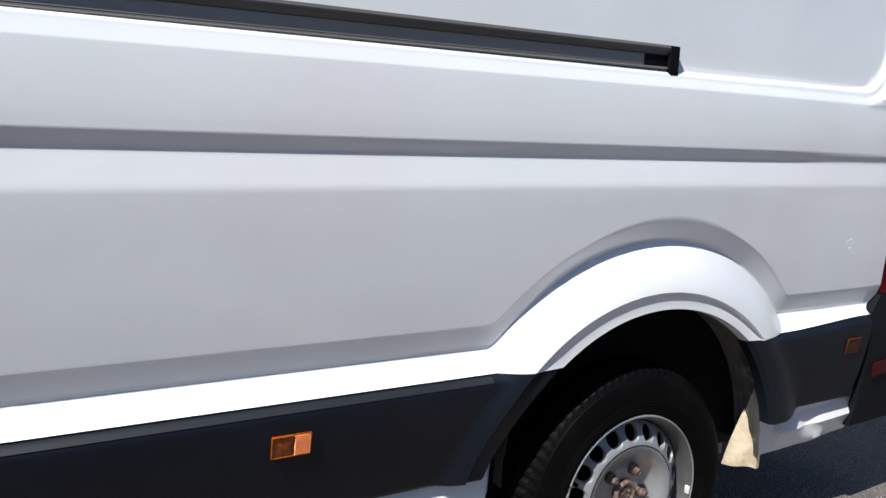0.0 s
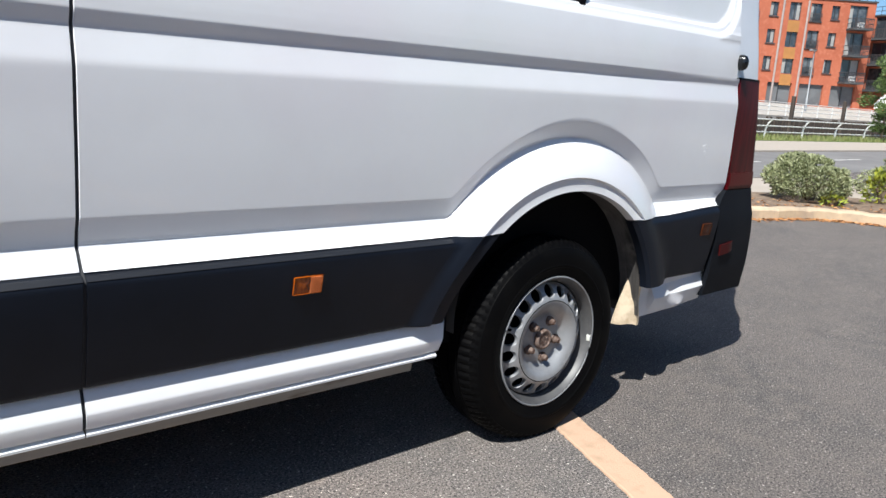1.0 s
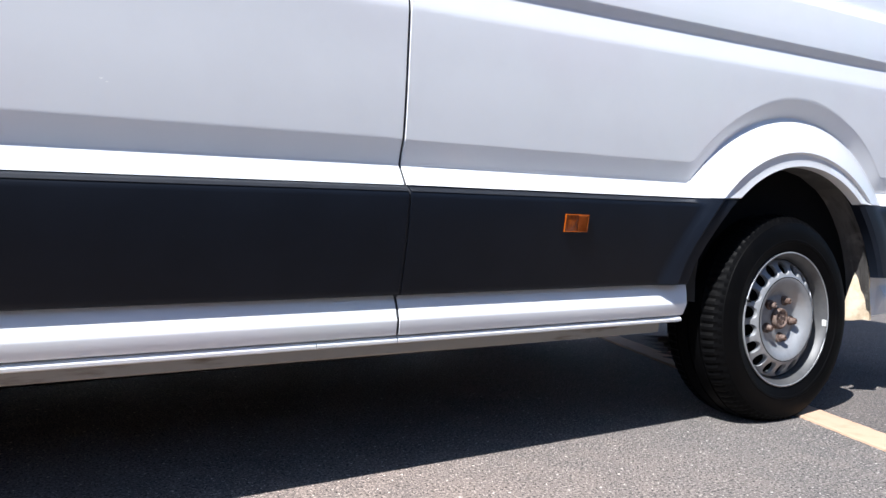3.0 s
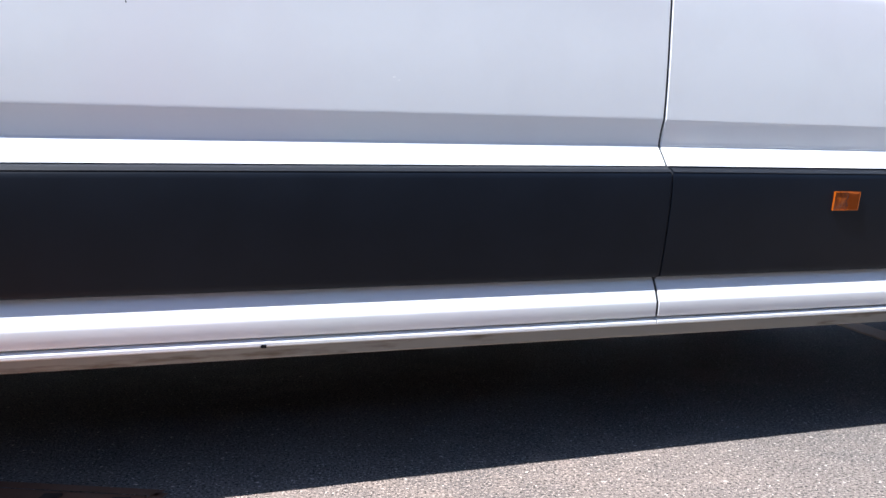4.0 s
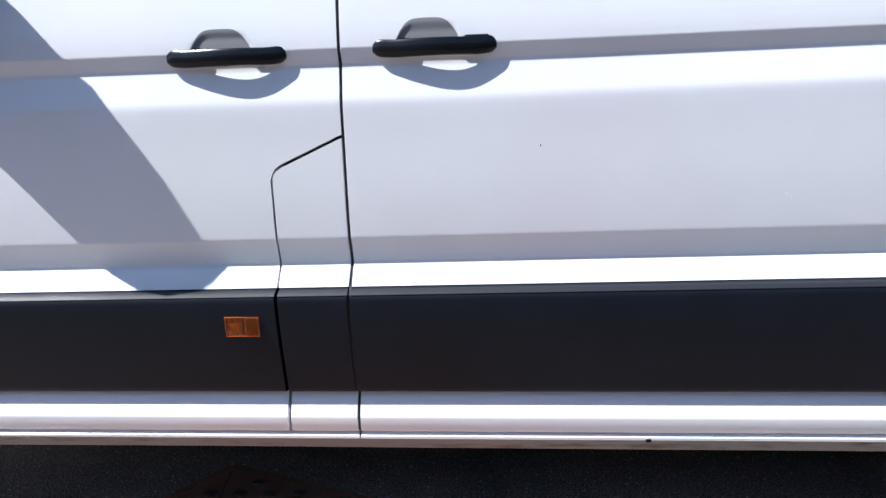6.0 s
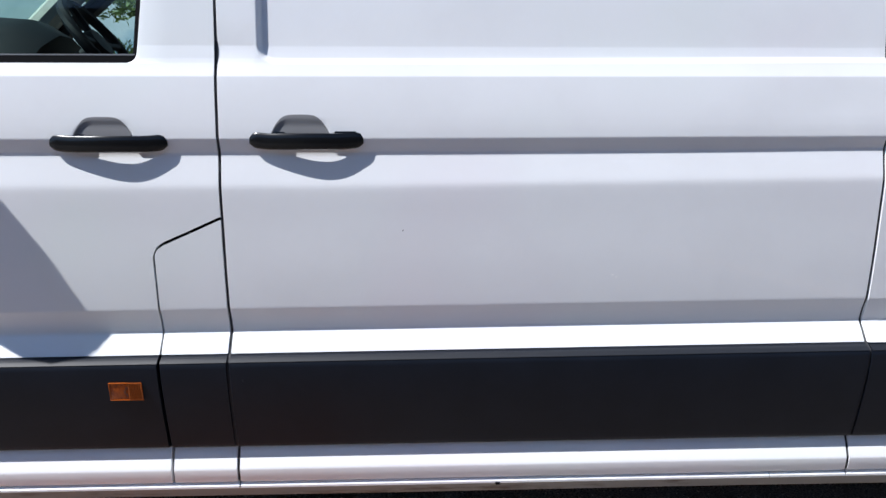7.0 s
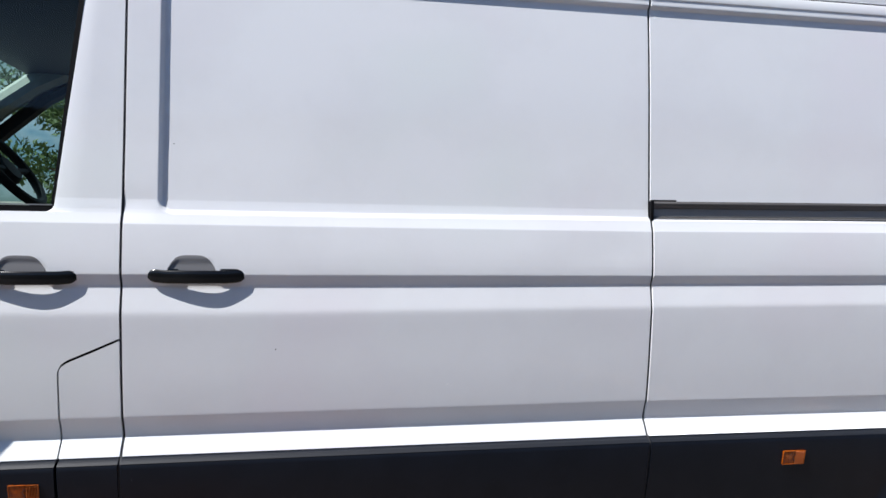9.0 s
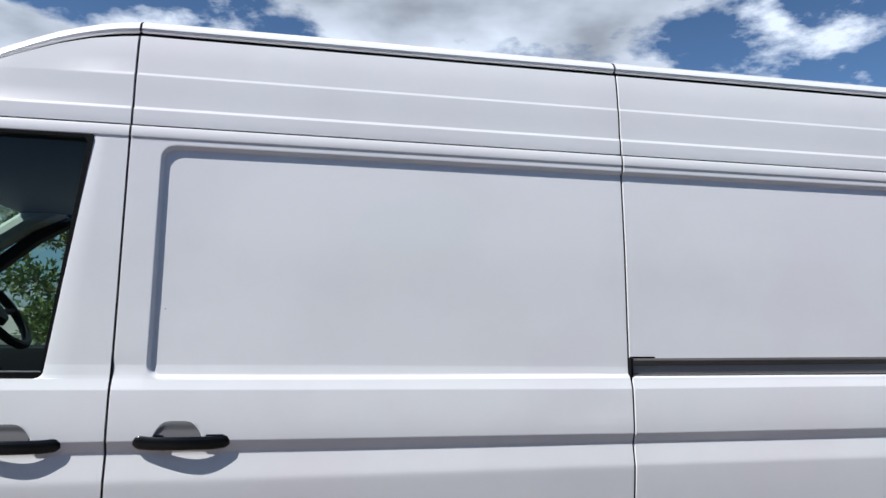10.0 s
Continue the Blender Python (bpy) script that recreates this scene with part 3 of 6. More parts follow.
def quarter():
    xs = set(wall_columns(X_SLIDE1 + GAP, X_TAIL)) | set(steps(-0.56, -0.26, 40)) | set(steps(-0.26, 0.26, 26)) | set(steps(0.26, 0.62, 44))
    cols = []
    for x in sorted(xs):
        crease = soft_max(0.8262, circle_top(x, 0.064, 0.403, 0.651), 0.02)
        valley = soft_max(0.772, circle_top(x, 0.059, 0.368, 0.631), 0.02)
        lip = max(0.7212, circle_top(x, 0.032, 0.337, 0.544))
        edge = max(0.7210, circle_top(x, 0.042, 0.336, 0.498))
        tail = ease(0.55, 0.96, x)
        edge, lip = edge + 0.02 * tail, lip + 0.02 * tail
        s = ease(0.721, 0.733, lip)
        near = ease(0.80, 0.90, crease)
        y_top = along(max(crease, 0.83), WALL)
        y_val = 0.0305 - 0.008 * near
        y_lip = min(0.001, flare(x, lip))
        col = [(x, y_lip + d * s, edge + t * (lip - edge)) for d, t in ((0.014, 0.0), (0.0035, 0.06), (0.0035, 0.12), (0.0078, 0.84), (0.0068, 0.90), (0.0015, 0.96))] + [(x, y_lip, lip)]
        for t in (0.02, 0.06, 0.12, 0.2, 0.3, 0.4, 0.5, 0.6, 0.7, 0.8, 0.9, 0.96):
            z = lip + (valley - lip) * t
            strip_y = along(0.7212 + (0.772 - 0.7212) * t, WALL)
            col.append((x, min(strip_y, flare(x, z)), z))
        col += [(x, y_val, valley), (x, y_val, valley + 0.06 * (crease - valley))] + [(x, y_val + (y_top + 0.0018 - y_val) * k, valley + (0.06 + 0.88 * k) * (crease - valley)) for k in (0.10, 0.5, 0.90, 1.0)] + [(x, y_top + 0.0009, crease - 0.02 * (crease - valley)), (x, y_top + 0.0004, crease)]
        for t in (0.012, 0.04, 0.25, 0.5, 0.75):
            z = crease + (1.102 - crease) * t
            col.append((x, along(z, WALL), lifted(x, z)))
        for z in wall_heights(1.104, 2.136):
            # the hind edge leans forward with height
            xx = x - (0.05 * ease(1.3, 2.2, z) * ease(0.6, 0.965, x))
            col.append((xx, wall(x, lifted(x, z)), lifted(x, z)))
        cols.append(col)
    return sheet(cols)


rear_side = part("rear_side_panel", quarter(), WHITE, van, "white rear side panel with flared wheel arch")
part("panel_top", roof_side(X_SLIDE1 + GAP, 0.90), WHITE, rear_side)
ARCH_REAR = [(0.470, 0.492), (0.50, 0.486), (0.56, 0.462), (0.60, 0.442), (0.66, 0.405), (0.7185, 0.357), (0.74, 0.342)]


def swell(z):
    return 0.45 + 0.55 * ease(0.52, 0.70, z)


def arch_moulding_front():
    """The moulding swells into the ring round the wheel, then steps back to a ledge along the opening."""
    cols = []
    for t in steps(0, 0.78, 7) + steps(0.80, 1.0, 12) + [1.06, 1.14, 1.22, 1.6, 1.9, 2.0]:
        col = []
        for z, y in CLAD:
            ridge = 0.032 - math.sqrt(0.544 ** 2 - (z - 0.337) ** 2)
            edge = 0.036 - math.sqrt(0.494 ** 2 - (z - 0.336) ** 2)
            x0 = X_SLIDE1 + GAP
            if t <= 1:
                x = x0 + t * (ridge - x0)
                yy = y + (min(y, flare(x, z) + 0.010 * (1 - ease(0.46, 0.70, z))) - y) * swell(z)
            else:
                x = ridge + (t - 1) * (edge - ridge)
                yy = y + (min(y, -0.029 + 0.010 * (1 - ease(0.46, 0.70, z))) - y) * swell(z) + 0.0078 * ease(1.0, 1.22, t) - 0.004 * ease(1.22, 1.85, t) + 0.010 * ease(1.85, 2.0, t)
            col.append((x, yy, z))
        cols.append(col)
    return sheet(cols, 0.03)


def arch_moulding_rear():
    cols = []
    for t in sorted(steps(0, 1, 20) + [0.012, 0.03]):
        col = []
        for z, y in CLAD:
            x0 = along(z, ARCH_REAR)
            x = x0 + t * (0.957 - x0)
            col.append((x, min(y, flare(x, z) + 0.002 + 0.008 * (1 - ease(0, 0.03, t))), z + 0.018 * ease(0.55, 0.957, x) * ease(0.6, 0.72, z)))
        cols.append(col)
    return sheet(cols, 0.03)


part("side_moulding", arch_moulding_front(), PLASTIC, rear_side, "dark grey plastic moulding")
part("side_moulding", arch_moulding_rear(), PLASTIC, rear_side, "dark grey plastic moulding")
marker(rear_side, -0.906, 0.639)
marker(rear_side, 0.876, 0.652, "side_marker", 0.064, 0.048, AMBER_OLD)


def sill_rear():
    cols = []
    for x in steps(X_SLIDE1 + GAP, -0.50, 8) + [-0.475, -0.455, -0.440, -0.433, -0.412]:
        up = 1.0 if x > -0.48 else 0.0
        cols.append([(x + (0.030 * (z - 0.366) / 0.1 if x > -0.5 else 0), y + 0.002 * up + 0.020 * ease(-0.436, -0.412, x), z) for z, y in SILL])
    return sheet(cols, 0.004)


part("moulding_edge", strip(EDGE, X_SLIDE1 + GAP, -0.45, 0.003), EDGEGREY, rear_side, "thin grey top edge of the moulding")
part("sill", sill_rear(), WHITE, rear_side, "white painted sill")
part("sill_lip", strip(LIPRAIL, X_FRONT, X_SLIDE0 - GAP / 2, 0.01), WHITE, van, "white seam along the bottom of the sill")
part("sill_lip", strip(LIPRAIL, X_SLIDE0 + GAP / 2, -1.606, 0.01), WHITE, van, "white seam along the bottom of the sill")
part("sill_lip", strip(LIPRAIL, -1.604, X_SLIDE1, 0.01), WHITE, van, "white seam along the bottom of the sill")
part("sill_lip", strip(LIPRAIL, X_SLIDE1 + GAP, -0.44, 0.01), WHITE, van, "white seam along the bottom of the sill")
part("drain_hole", boxed(-2.320, -2.308, 0.0395, 0.05, 0.3435, 0.3510, 0.002), SEAL, van, "small black drain plug")
part("underseal_flange", sheet([[(x, 0.050 + 0.002 * math.sin(3 * x), 0.3175 + 0.002 * math.sin(1.7 * x)), (x, 0.046, 0.322), (x, 0.042, 0.344)] for x in steps(X_FRONT, -0.52, 30)], 0.02), UNDERSEAL, van, "stained beige underseal below the sill")

# White flank behind the rear wheel: a raised bright strip across it, knocked in near its middle
def flank():
    cols = []
    for x in steps(0.530, 1.012, 60):
        low = 0.302 + 0.062 * (x - 0.553)
        top = 0.462 + 0.062 * (x - 0.553)
        s0, s1 = 0.386 + 0.050 * (x - 0.75), 0.431 + 0.075 * (x - 0.75)
        pad = ease(0.640, 0.652, x) * 0.92 + 0.08
        col = []
        for k in (0.0, 0.03, 0.25, 0.5, 0.75, 0.92, 0.98):
            col.append((low + (s0 - low) * k, 0.066 - 0.031 * pad * k))
        for k in (0.0, 0.05, 0.25, 0.5, 0.75, 0.95, 1.0):
            col.append((s0 + (s1 - s0) * k, 0.066 - 0.031 * pad + (0.018 * pad - 0.006 * (1 - pad)) * k))
        for k in (0.06, 0.5, 1.0):
            col.append((s1 + (top - s1) * k, 0.053 + 0.007 * (1 - pad) - 0.002 * k))
        out = []
        for z, y in col:
            hit = math.exp(-(((x - 0.775 - 0.35 * (z - s0)) / 0.040) ** 2 + ((z - s0 - 0.006) / 0.019) ** 2))
            heave = math.exp(-(((x - 0.835) / 0.055) ** 2 + ((z - s0 + 0.052) / 0.022) ** 2))
            out.append((x, y + 0.010 * hit - 0.017 * heave, z))
        cols.append(out)
    return sheet(cols, 0.03)


part("lower_flank", flank(), WHITE, rear_side, "dented white lower flank behind the wheel")


def mud_flap():
    """The caked end of the arch lining: broad at its foot, tapering up to the screw."""
    cols = []
    for t in steps(0, 1, 8):
        col = []
        for k in steps(0, 1, 12):
            wide = 0.060 * (1 - k) ** 0.9 + 0.012
            col.append((0.520 - wide * t + 0.004 * math.sin(11 * k + 4 * t) * (1 - t), 0.016 + 0.010 * k + 0.055 * t * (1 - 0.6 * k), 0.300 + 0.205 * k + 0.003 * math.sin(7 * t)))
        cols.append(col)
    return sheet(cols, 0.012, (1, 0, 0))


part("mud_flap", mud_flap(), MUD, van, "mud-caked cream arch end")
part("liner_screw", boxed(0.502, 0.516, 0.008, 0.03, 0.500, 0.514, 0.004), SEAL, van, "black liner screw")


def liner(prof, ys, close):
    bm = bmesh.new()
    vs = [[bm.verts.new((x, y + (0.05 if x < -0.33 else 0.0), z)) for x, z in prof] for y in ys]
    for a, b in zip(vs, vs[1:]):
        for i in range(len(a) - 1):
            bm.faces.new((a[i], a[i + 1], b[i + 1], b[i]))
    if close:
        bm.faces.new(vs[-1])
    return bm


ARCH_ROOF = [(-0.36, 0.40), (-0.36, 0.47), (-0.335, 0.60), (-0.30, 0.72), (-0.2, 0.82), (0.0, 0.855), (0.2, 0.82), (0.30, 0.775)]
ARCH_BACK = [(0.30, 0.775), (0.36, 0.73), (0.41, 0.672), (0.45, 0.61), (0.478, 0.545), (0.497, 0.48), (0.515, 0.34)]
part("arch_liner", liner(ARCH_ROOF, (0.012, 0.08, 0.18, 0.27), True), LINER, van, "dusty black wheel arch liner")
inner_wall = bmesh.new()
wall_rings = [[inner_wall.verts.new((0.01 + r * math.cos(radians(a)), 0.150 + dy, 0.335 + r * math.sin(radians(a)))) for a in steps(-4, 125, 24)] for r, dy in ((0.362, 0.03), (0.40, 0.004), (0.46, 0.0), (0.505, -0.012))]
for a, b in zip(wall_rings, wall_rings[1:]):
    for i in range(24):
        inner_wall.faces.new((a[i], a[i + 1], b[i + 1], b[i]))
part("arch_inner_wall", inner_wall, DUST, van, "dusty grey inner wall of the wheel arch")
part("arch_liner_back", liner(ARCH_BACK, (0.012, 0.08, 0.18, 0.27), True), STREAKED, van, "dust-streaked back of the wheel arch liner")


# Small stone chips and scuffs
CHIP = material("dark_paint_chip", (0.03, 0.03, 0.032), 0.7)
SCUFF = material("pale_scuff", (0.95, 0.95, 0.94), 0.8)


def chip(parent, x, z, w, h, mat, y=None, turn=0.0):
    """A small irregular fleck lying on the skin."""
    bm = bmesh.new()
    rnd = random.Random(int(x * 5000) + int(z * 900))
    y = rake((x, wall(x, z) + dent(x, z) if y is None else y, z))[1] - 0.0003
    pts = []
    for k in range(7):
        a = 2 * math.pi * k / 7
        u, v = w / 2 * math.cos(a) * rnd.uniform(0.7, 1.1), h / 2 * math.sin(a) * rnd.uniform(0.7, 1.1)
        pts.append((x + u * math.cos(turn) - v * math.sin(turn), y, z + u * math.sin(turn) + v * math.cos(turn)))
    top = [bm.verts.new(p) for p in pts]
    low = [bm.verts.new((p[0], p[1] + 0.0012, p[2])) for p in pts]
    bm.faces.new(top)
    for k in range(7):
        bm.faces.new((top[k], top[(k + 1) % 7], low[(k + 1) % 7], low[k]))
    part("paint_chip", bm, mat, parent, "small dark stone chip" if mat is CHIP else "small pale scuff", 0)


for x, z, w, h in ((-2.549, 1.008, 0.003, 0.006), (-2.838, 1.590, 0.004, 0.004)):
    chip(slide, x, z, w, h, CHIP)
for x, z, w, h, t in ((-2.045, 0.897, 0.010, 0.007, 0.5), (-2.035, 0.891, 0.008, 0.005, 0.2)):
    chip(slide, x, z, w, h, SCUFF, None, t)
for x, z, w, h, t in ((0.800, 0.975, 0.030, 0.003, 2.6), (0.812, 0.983, 0.028, 0.003, 0.3), (0.826, 0.974, 0.020, 0.003, 1.8), (0.815, 0.958, 0.022, 0.003, 0.2), (0.826, 0.945, 0.022, 0.003, 2.0)):
    chip(rear_side, x, z, w, h, SCUFF, None, t)
for x, z, w, h, t in ((-3.078, 0.609, 0.007, 0.004, 0.4), (-3.064, 0.608, 0.006, 0.004, 0.0)):
    chip(flap, x, z, w, h, SCUFF, along(z, CLAD), t)
for x, z, w, h, t in ((-3.689, 0.636, 0.020, 0.004, 0.7), (-3.700, 0.622, 0.014, 0.003, 0.2), (-3.678, 0.648, 0.010, 0.004, 1.2)):
    chip(door, x, z, w, h, SCUFF, along(z, CLAD), t)
for x, z, w, h, t in ((-2.935, 0.66, 0.003, 0.030, 0.0), (-2.942, 0.60, 0.004, 0.010, 0.3), (-2.55, 0.668, 0.004, 0.003, 0.0), (-1.9, 0.60, 0.005, 0.003, 0.0)):
    chip(slide, x, z, w, h, EDGEGREY, along(z, CLAD), t)

# Slide rail in the pressed panel; it climbs a little towards the tail
RAIL = (X_SLIDE1 + 0.004, 0.030)


def on_rail(name, bm, mat, label):
    for v in bm.verts:
        v.co.z += 0.012 * (v.co.x + 0.7) - 0.006
    part(name, bm, mat, rear_side, label)


def slide_rail():
    x0, x1 = RAIL
    bm = bmesh.new()
    sec = [(1.471, 0.048), (1.472, 0.018), (1.4655, 0.0135), (1.459, 0.0140), (1.452, 0.0195), (1.4495, 0.0200), (1.449, 0.0265), (1.424, 0.0265), (1.4215, 0.0215), (1.416, 0.0195), (1.412, 0.0225), (1.410, 0.0265), (1.4085, 0.048)]
    a = [bm.verts.new((x0, y, z)) for z, y in sec]
    b = [bm.verts.new((x1, y, z)) for z, y in sec]
    for i in range(len(sec) - 1):
        bm.faces.new((a[i], b[i], b[i + 1], a[i + 1]))
    return bm


on_rail("slide_rail", slide_rail(), RAILGREY, "dark grey metal door slide rail")
on_rail("rail_channel", sheet([[(x, 0.0258, z) for z in (1.4245, 1.436, 1.4485)] for x in steps(RAIL[0] + 0.005, RAIL[1] - 0.02, 6)], 0.0), CHANNEL, "slate grey channel of the slide rail")
lip_bar = bmesh.new()
tube(lip_bar, [(RAIL[0] + 0.004, 0.0190, 1.4175), (RAIL[1] - 0.013, 0.0190, 1.4175)], 0.0026, 8)
on_rail("rail_lip", lip_bar, RAILLIP, "polished lower lip of the slide rail")
on_rail("rail_foot_seal", boxed(RAIL[0] + 0.002, RAIL[1] - 0.012, 0.0205, 0.048, 1.4035, 1.4095, 0.001), SEAL, "black rubber seal under the slide rail")
on_rail("rail_end_cap", boxed(RAIL[1] - 0.012, RAIL[1] + 0.018, 0.0115, 0.048, 1.397, 1.471, 0.004), SEAL, "black rail end cap")
on_rail("rail_start_cap", boxed(RAIL[0] - 0.006, RAIL[0] + 0.004, 0.0125, 0.048, 1.402, 1.473, 0.002), SEAL, "black rail end")
on_rail("rail_top_seal", boxed(RAIL[0], RAIL[0] + 0.085, 0.024, 0.048, 1.472, 1.477, 0.001), SEAL, "black rubber strip on the rail")
rail_inside = bmesh.new()
box(rail_inside, RAIL[1] - 0.085, RAIL[1] - 0.012, 0.0215, 0.046, 1.4225, 1.448, 0.003)
on_rail("rail_stop", rail_inside, SEAL, "black rail stop")

# ---- the van's tail ----
def tail_x(z):
    return along(z, [(0.34, 1.325), (0.60, 1.30), (0.80, 1.265), (1.25, 1.175), (1.5, 1.135), (1.75, 1.11), (2.2, 1.13), (2.5, 1.20)])


TAIL_SIDE = [(0.72, 0.006), (0.80, 0.012), (1.0, 0.002), (1.12, -0.003), (1.20, -0.002), (1.28, -0.001), (1.36, 0.0028), (1.43, 0.0088), (1.6, 0.0205), (1.8, 0.036), (2.085, 0.0556), (2.133, 0.0585)]


def corner(z0, z1, x_from, n=10, rows=10, proud=0.0):
    """A skin that wraps round the tail corner between two heights, from x_from(z) to the middle of the back."""
    cols = []
    r = 0.06
    for i in range(n + 3):
        col = []
        for z in steps(z0, z1, rows):
            y0 = (along(z, TAIL_SIDE) if z <= 2.133 else along(z, UPPER)) - proud
            if z < 0.721:
                y0 = along(z, [(0.34, 0.035), (0.47, 0.012), (0.6, 0.002), (0.7, 0.0)]) - proud
            y0 = max(y0, -0.01) + 0.004
            xe = tail_x(z) + 0.035 + proud
            if i == 0:
                p = (x_from(z), y0, z)
            elif i <= n:
                a = math.pi / 2 * (i - 1) / (n - 1)
                p = (xe - r + r * math.sin(a), y0 + 0.012 + (r + 0.03) * (1 - math.cos(a)), z)
            else:
                p = (xe + (0.015 if i > n + 1 else 0.006), 0.5 if i == n + 1 else 1.0, z)
            col.append(p)
        cols.append(col)
    return cols


seam = lambda z: X_TAIL - 0.05 * ease(1.3, 2.2, z) + 0.004
rear_door = part("rear_door", sheet(corner(1.246, 2.43, seam, rows=24), 0.02, (0, 0.3, 0)), WHITE, van, "white rear door edge")
part("rear_door_panel", boxed(1.10, 1.155, 0.18, 1.82, 0.80, 1.246, 0.01), WHITE, van, "white rear door panel")
part("tail_skin", boxed(1.02, 1.13, 0.30, 1.70, 1.246, 2.50, 0.02), WHITE, van, "white rear door panel")
lamp_edge = lambda z: along(z, [(0.80, 1.034), (1.17, 1.002), (1.25, 0.996)])
lamp = part("tail_lamp", sheet(corner(0.802, 1.240, lamp_edge, 8, 12, 0.004)[:-2], 0.03), REDLENS, van, "dark red tail lamp with a glossy lens")
part("lamp_gasket", sheet(corner(1.2385, 1.2470, lambda z: lamp_edge(z) - 0.003, 8, 3, 0.005)[:-2], 0.008), SEAL, lamp, "black rubber gasket over the lamp")
part("lamp_band", sheet(corner(0.815, 0.87, lambda z: lamp_edge(z) + 0.008, 8, 6, 0.0065)[:-2], 0.004), REDLENS_LIT, lamp, "brighter red lower lens")


def bevel_side():
    """White triangle of body between the arch moulding and the lamp."""
    return sheet([[(X_TAIL - 0.003 + t * (lamp_edge(max(z, 0.80)) - X_TAIL - 0.006) * (1 if z >= 0.80 else max((z - 0.742) / 0.058, 0.0)), wall(X_TAIL, lifted(X_TAIL, z)) + 0.0003, min(lifted(X_TAIL, z), 1.240)) for z in [z for z, _ in WALL if 0.742 < z < 1.215] + [1.24]] for t in (0, 0.5, 1)])


part("tail_corner", bevel_side(), WHITE, rear_side)


def bumper():
    edge = lambda z: along(z, [(0.345, 0.985), (0.47, 0.985), (0.735, 0.975), (0.80, 1.030)])
    return sheet(corner(0.352, 0.798, edge, 10, 12, 0.004), 0.04, (0, 0.6, 0.0))


bump = part("rear_bumper", bumper(), BUMPER, van, "dark plastic rear bumper corner")
part("reflector", sheet([[(x, 0.000 + 0.024 * ease(1.09, 1.19, x), z + 0.10 * (x - 1.09)) for z in steps(0.534, 0.578, 3)] for x in steps(1.026, 1.185, 8)], 0.006), REFLECT, bump, "small red reflector")
part("bumper_foot", boxed(0.95, 1.28, 0.08, 1.9, 0.335, 0.36, 0.006), PLASTIC, bump)
buffer_bm = bmesh.new()
lathe(buffer_bm, [(0.0, -0.034), (0.012, -0.033), (0.019, -0.027), (0.022, -0.016), (0.022, 0.0), (0.014, 0.006), (0.014, 0.03)], 20, "y", (0.972, 0.0, 1.302))
bmesh.ops.scale(buffer_bm, vec=(0.8, 1, 1.35), space=Matrix.Translation((-0.972, 0, -1.302)), verts=buffer_bm.verts)
part("door_buffer", buffer_bm, GLOSSBLACK, van, "round black rubber door buffer")

# ---- roof, gutter and far side ----
def roof_drop(x):
    return along(x, [(-4.0, -0.55), (-3.8, -0.385), (-3.65, -0.28), (-3.5, -0.185), (-3.36, -0.118), (-3.28, -0.082), (-3.2, -0.05), (-3.11, -0.023), (-3.03, -0.008), (-2.96, 0.0)])


ROOF = [(0.118, 2.444), (0.109, 2.447), (0.106, 2.456), (0.112, 2.470), (0.125, 2.482), (0.15, 2.494), (0.22, 2.512), (0.40, 2.54), (0.70, 2.555), (1.0, 2.56)]


def roof_cols(xs):
    return [[(x, y, z + roof_drop(x) * ease(0, 0.1, 0.1)) for y, z in ROOF] + [(x, 2.0 - y, z + roof_drop(x)) for y, z in ROOF[-2::-1]] for x in xs]


for a, b in ((-3.78, X_SLIDE0 - GAP), (X_SLIDE0 + GAP, X_SLIDE1 - GAP), (X_SLIDE1 + GAP, 1.15)):
    part("roof_panel", sheet(roof_cols(steps(a, b, 14)), 0.0), WHITE, van, "white roof panel with rolled edge")
part("roof_gutter", boxed(X_SLIDE0 - GAP, 1.0, 0.122, 0.16, 2.424, 2.452), SEAL, van, "dark roof gutter")
part("drip_gap", boxed(-3.75, 1.0, 0.073, 0.10, 2.128, 2.146), SEAL, van, "dark drip seam")


def cap_side():
    cols = []
    for x in steps(-3.78, X_SLIDE0 - GAP, 18):
        top = 2.440 + roof_drop(x) - 0.012
        col = []
        for z, y in UPPER:
            fall = roof_drop(x)
            ridge = 0.055 * (1 - math.exp(fall / 0.055))  # the two ridges dip a little, then the cap cuts them off
            zz = min(z - ridge * ease(2.15, 2.30, z) * 0.35, max(top, 2.1405) - 0.0004 * (2.428 - z))
            bare = 0.066 + (min(zz, 2.428) - 2.1405) / 0.2875 * 0.0355
            fade = ease(-3.20, -3.55, x) if z > 2.24 else ease(-3.55, -3.75, x)
            on = along(zz, UPPER)
            col.append((x, on + (bare - on) * fade, zz))
        cols.append(col)
    return sheet(cols)


part("roof_cap", cap_side(), WHITE, van, "white roof cap over the cab")
part("cap_gutter", sheet([[(x, 0.124, 2.416 + roof_drop(x)), (x, 0.122, 2.446 + roof_drop(x))] for x in steps(-3.7, X_SLIDE0, 14)], 0.02), SEAL, van, "dark roof gutter")


def far_wall():
    cols = []
    for x in steps(-3.05, 1.0, 30):
        cols.append([(x, 2.0 - along(z, WALL), z) for z in (0.721, 0.776, 0.828, 1.113, 1.19, 1.232, 1.37, 1.41, 2.1)] + [(x, 2.0 - y, z) for z, y in UPPER])
    return sheet(cols, 0.0)


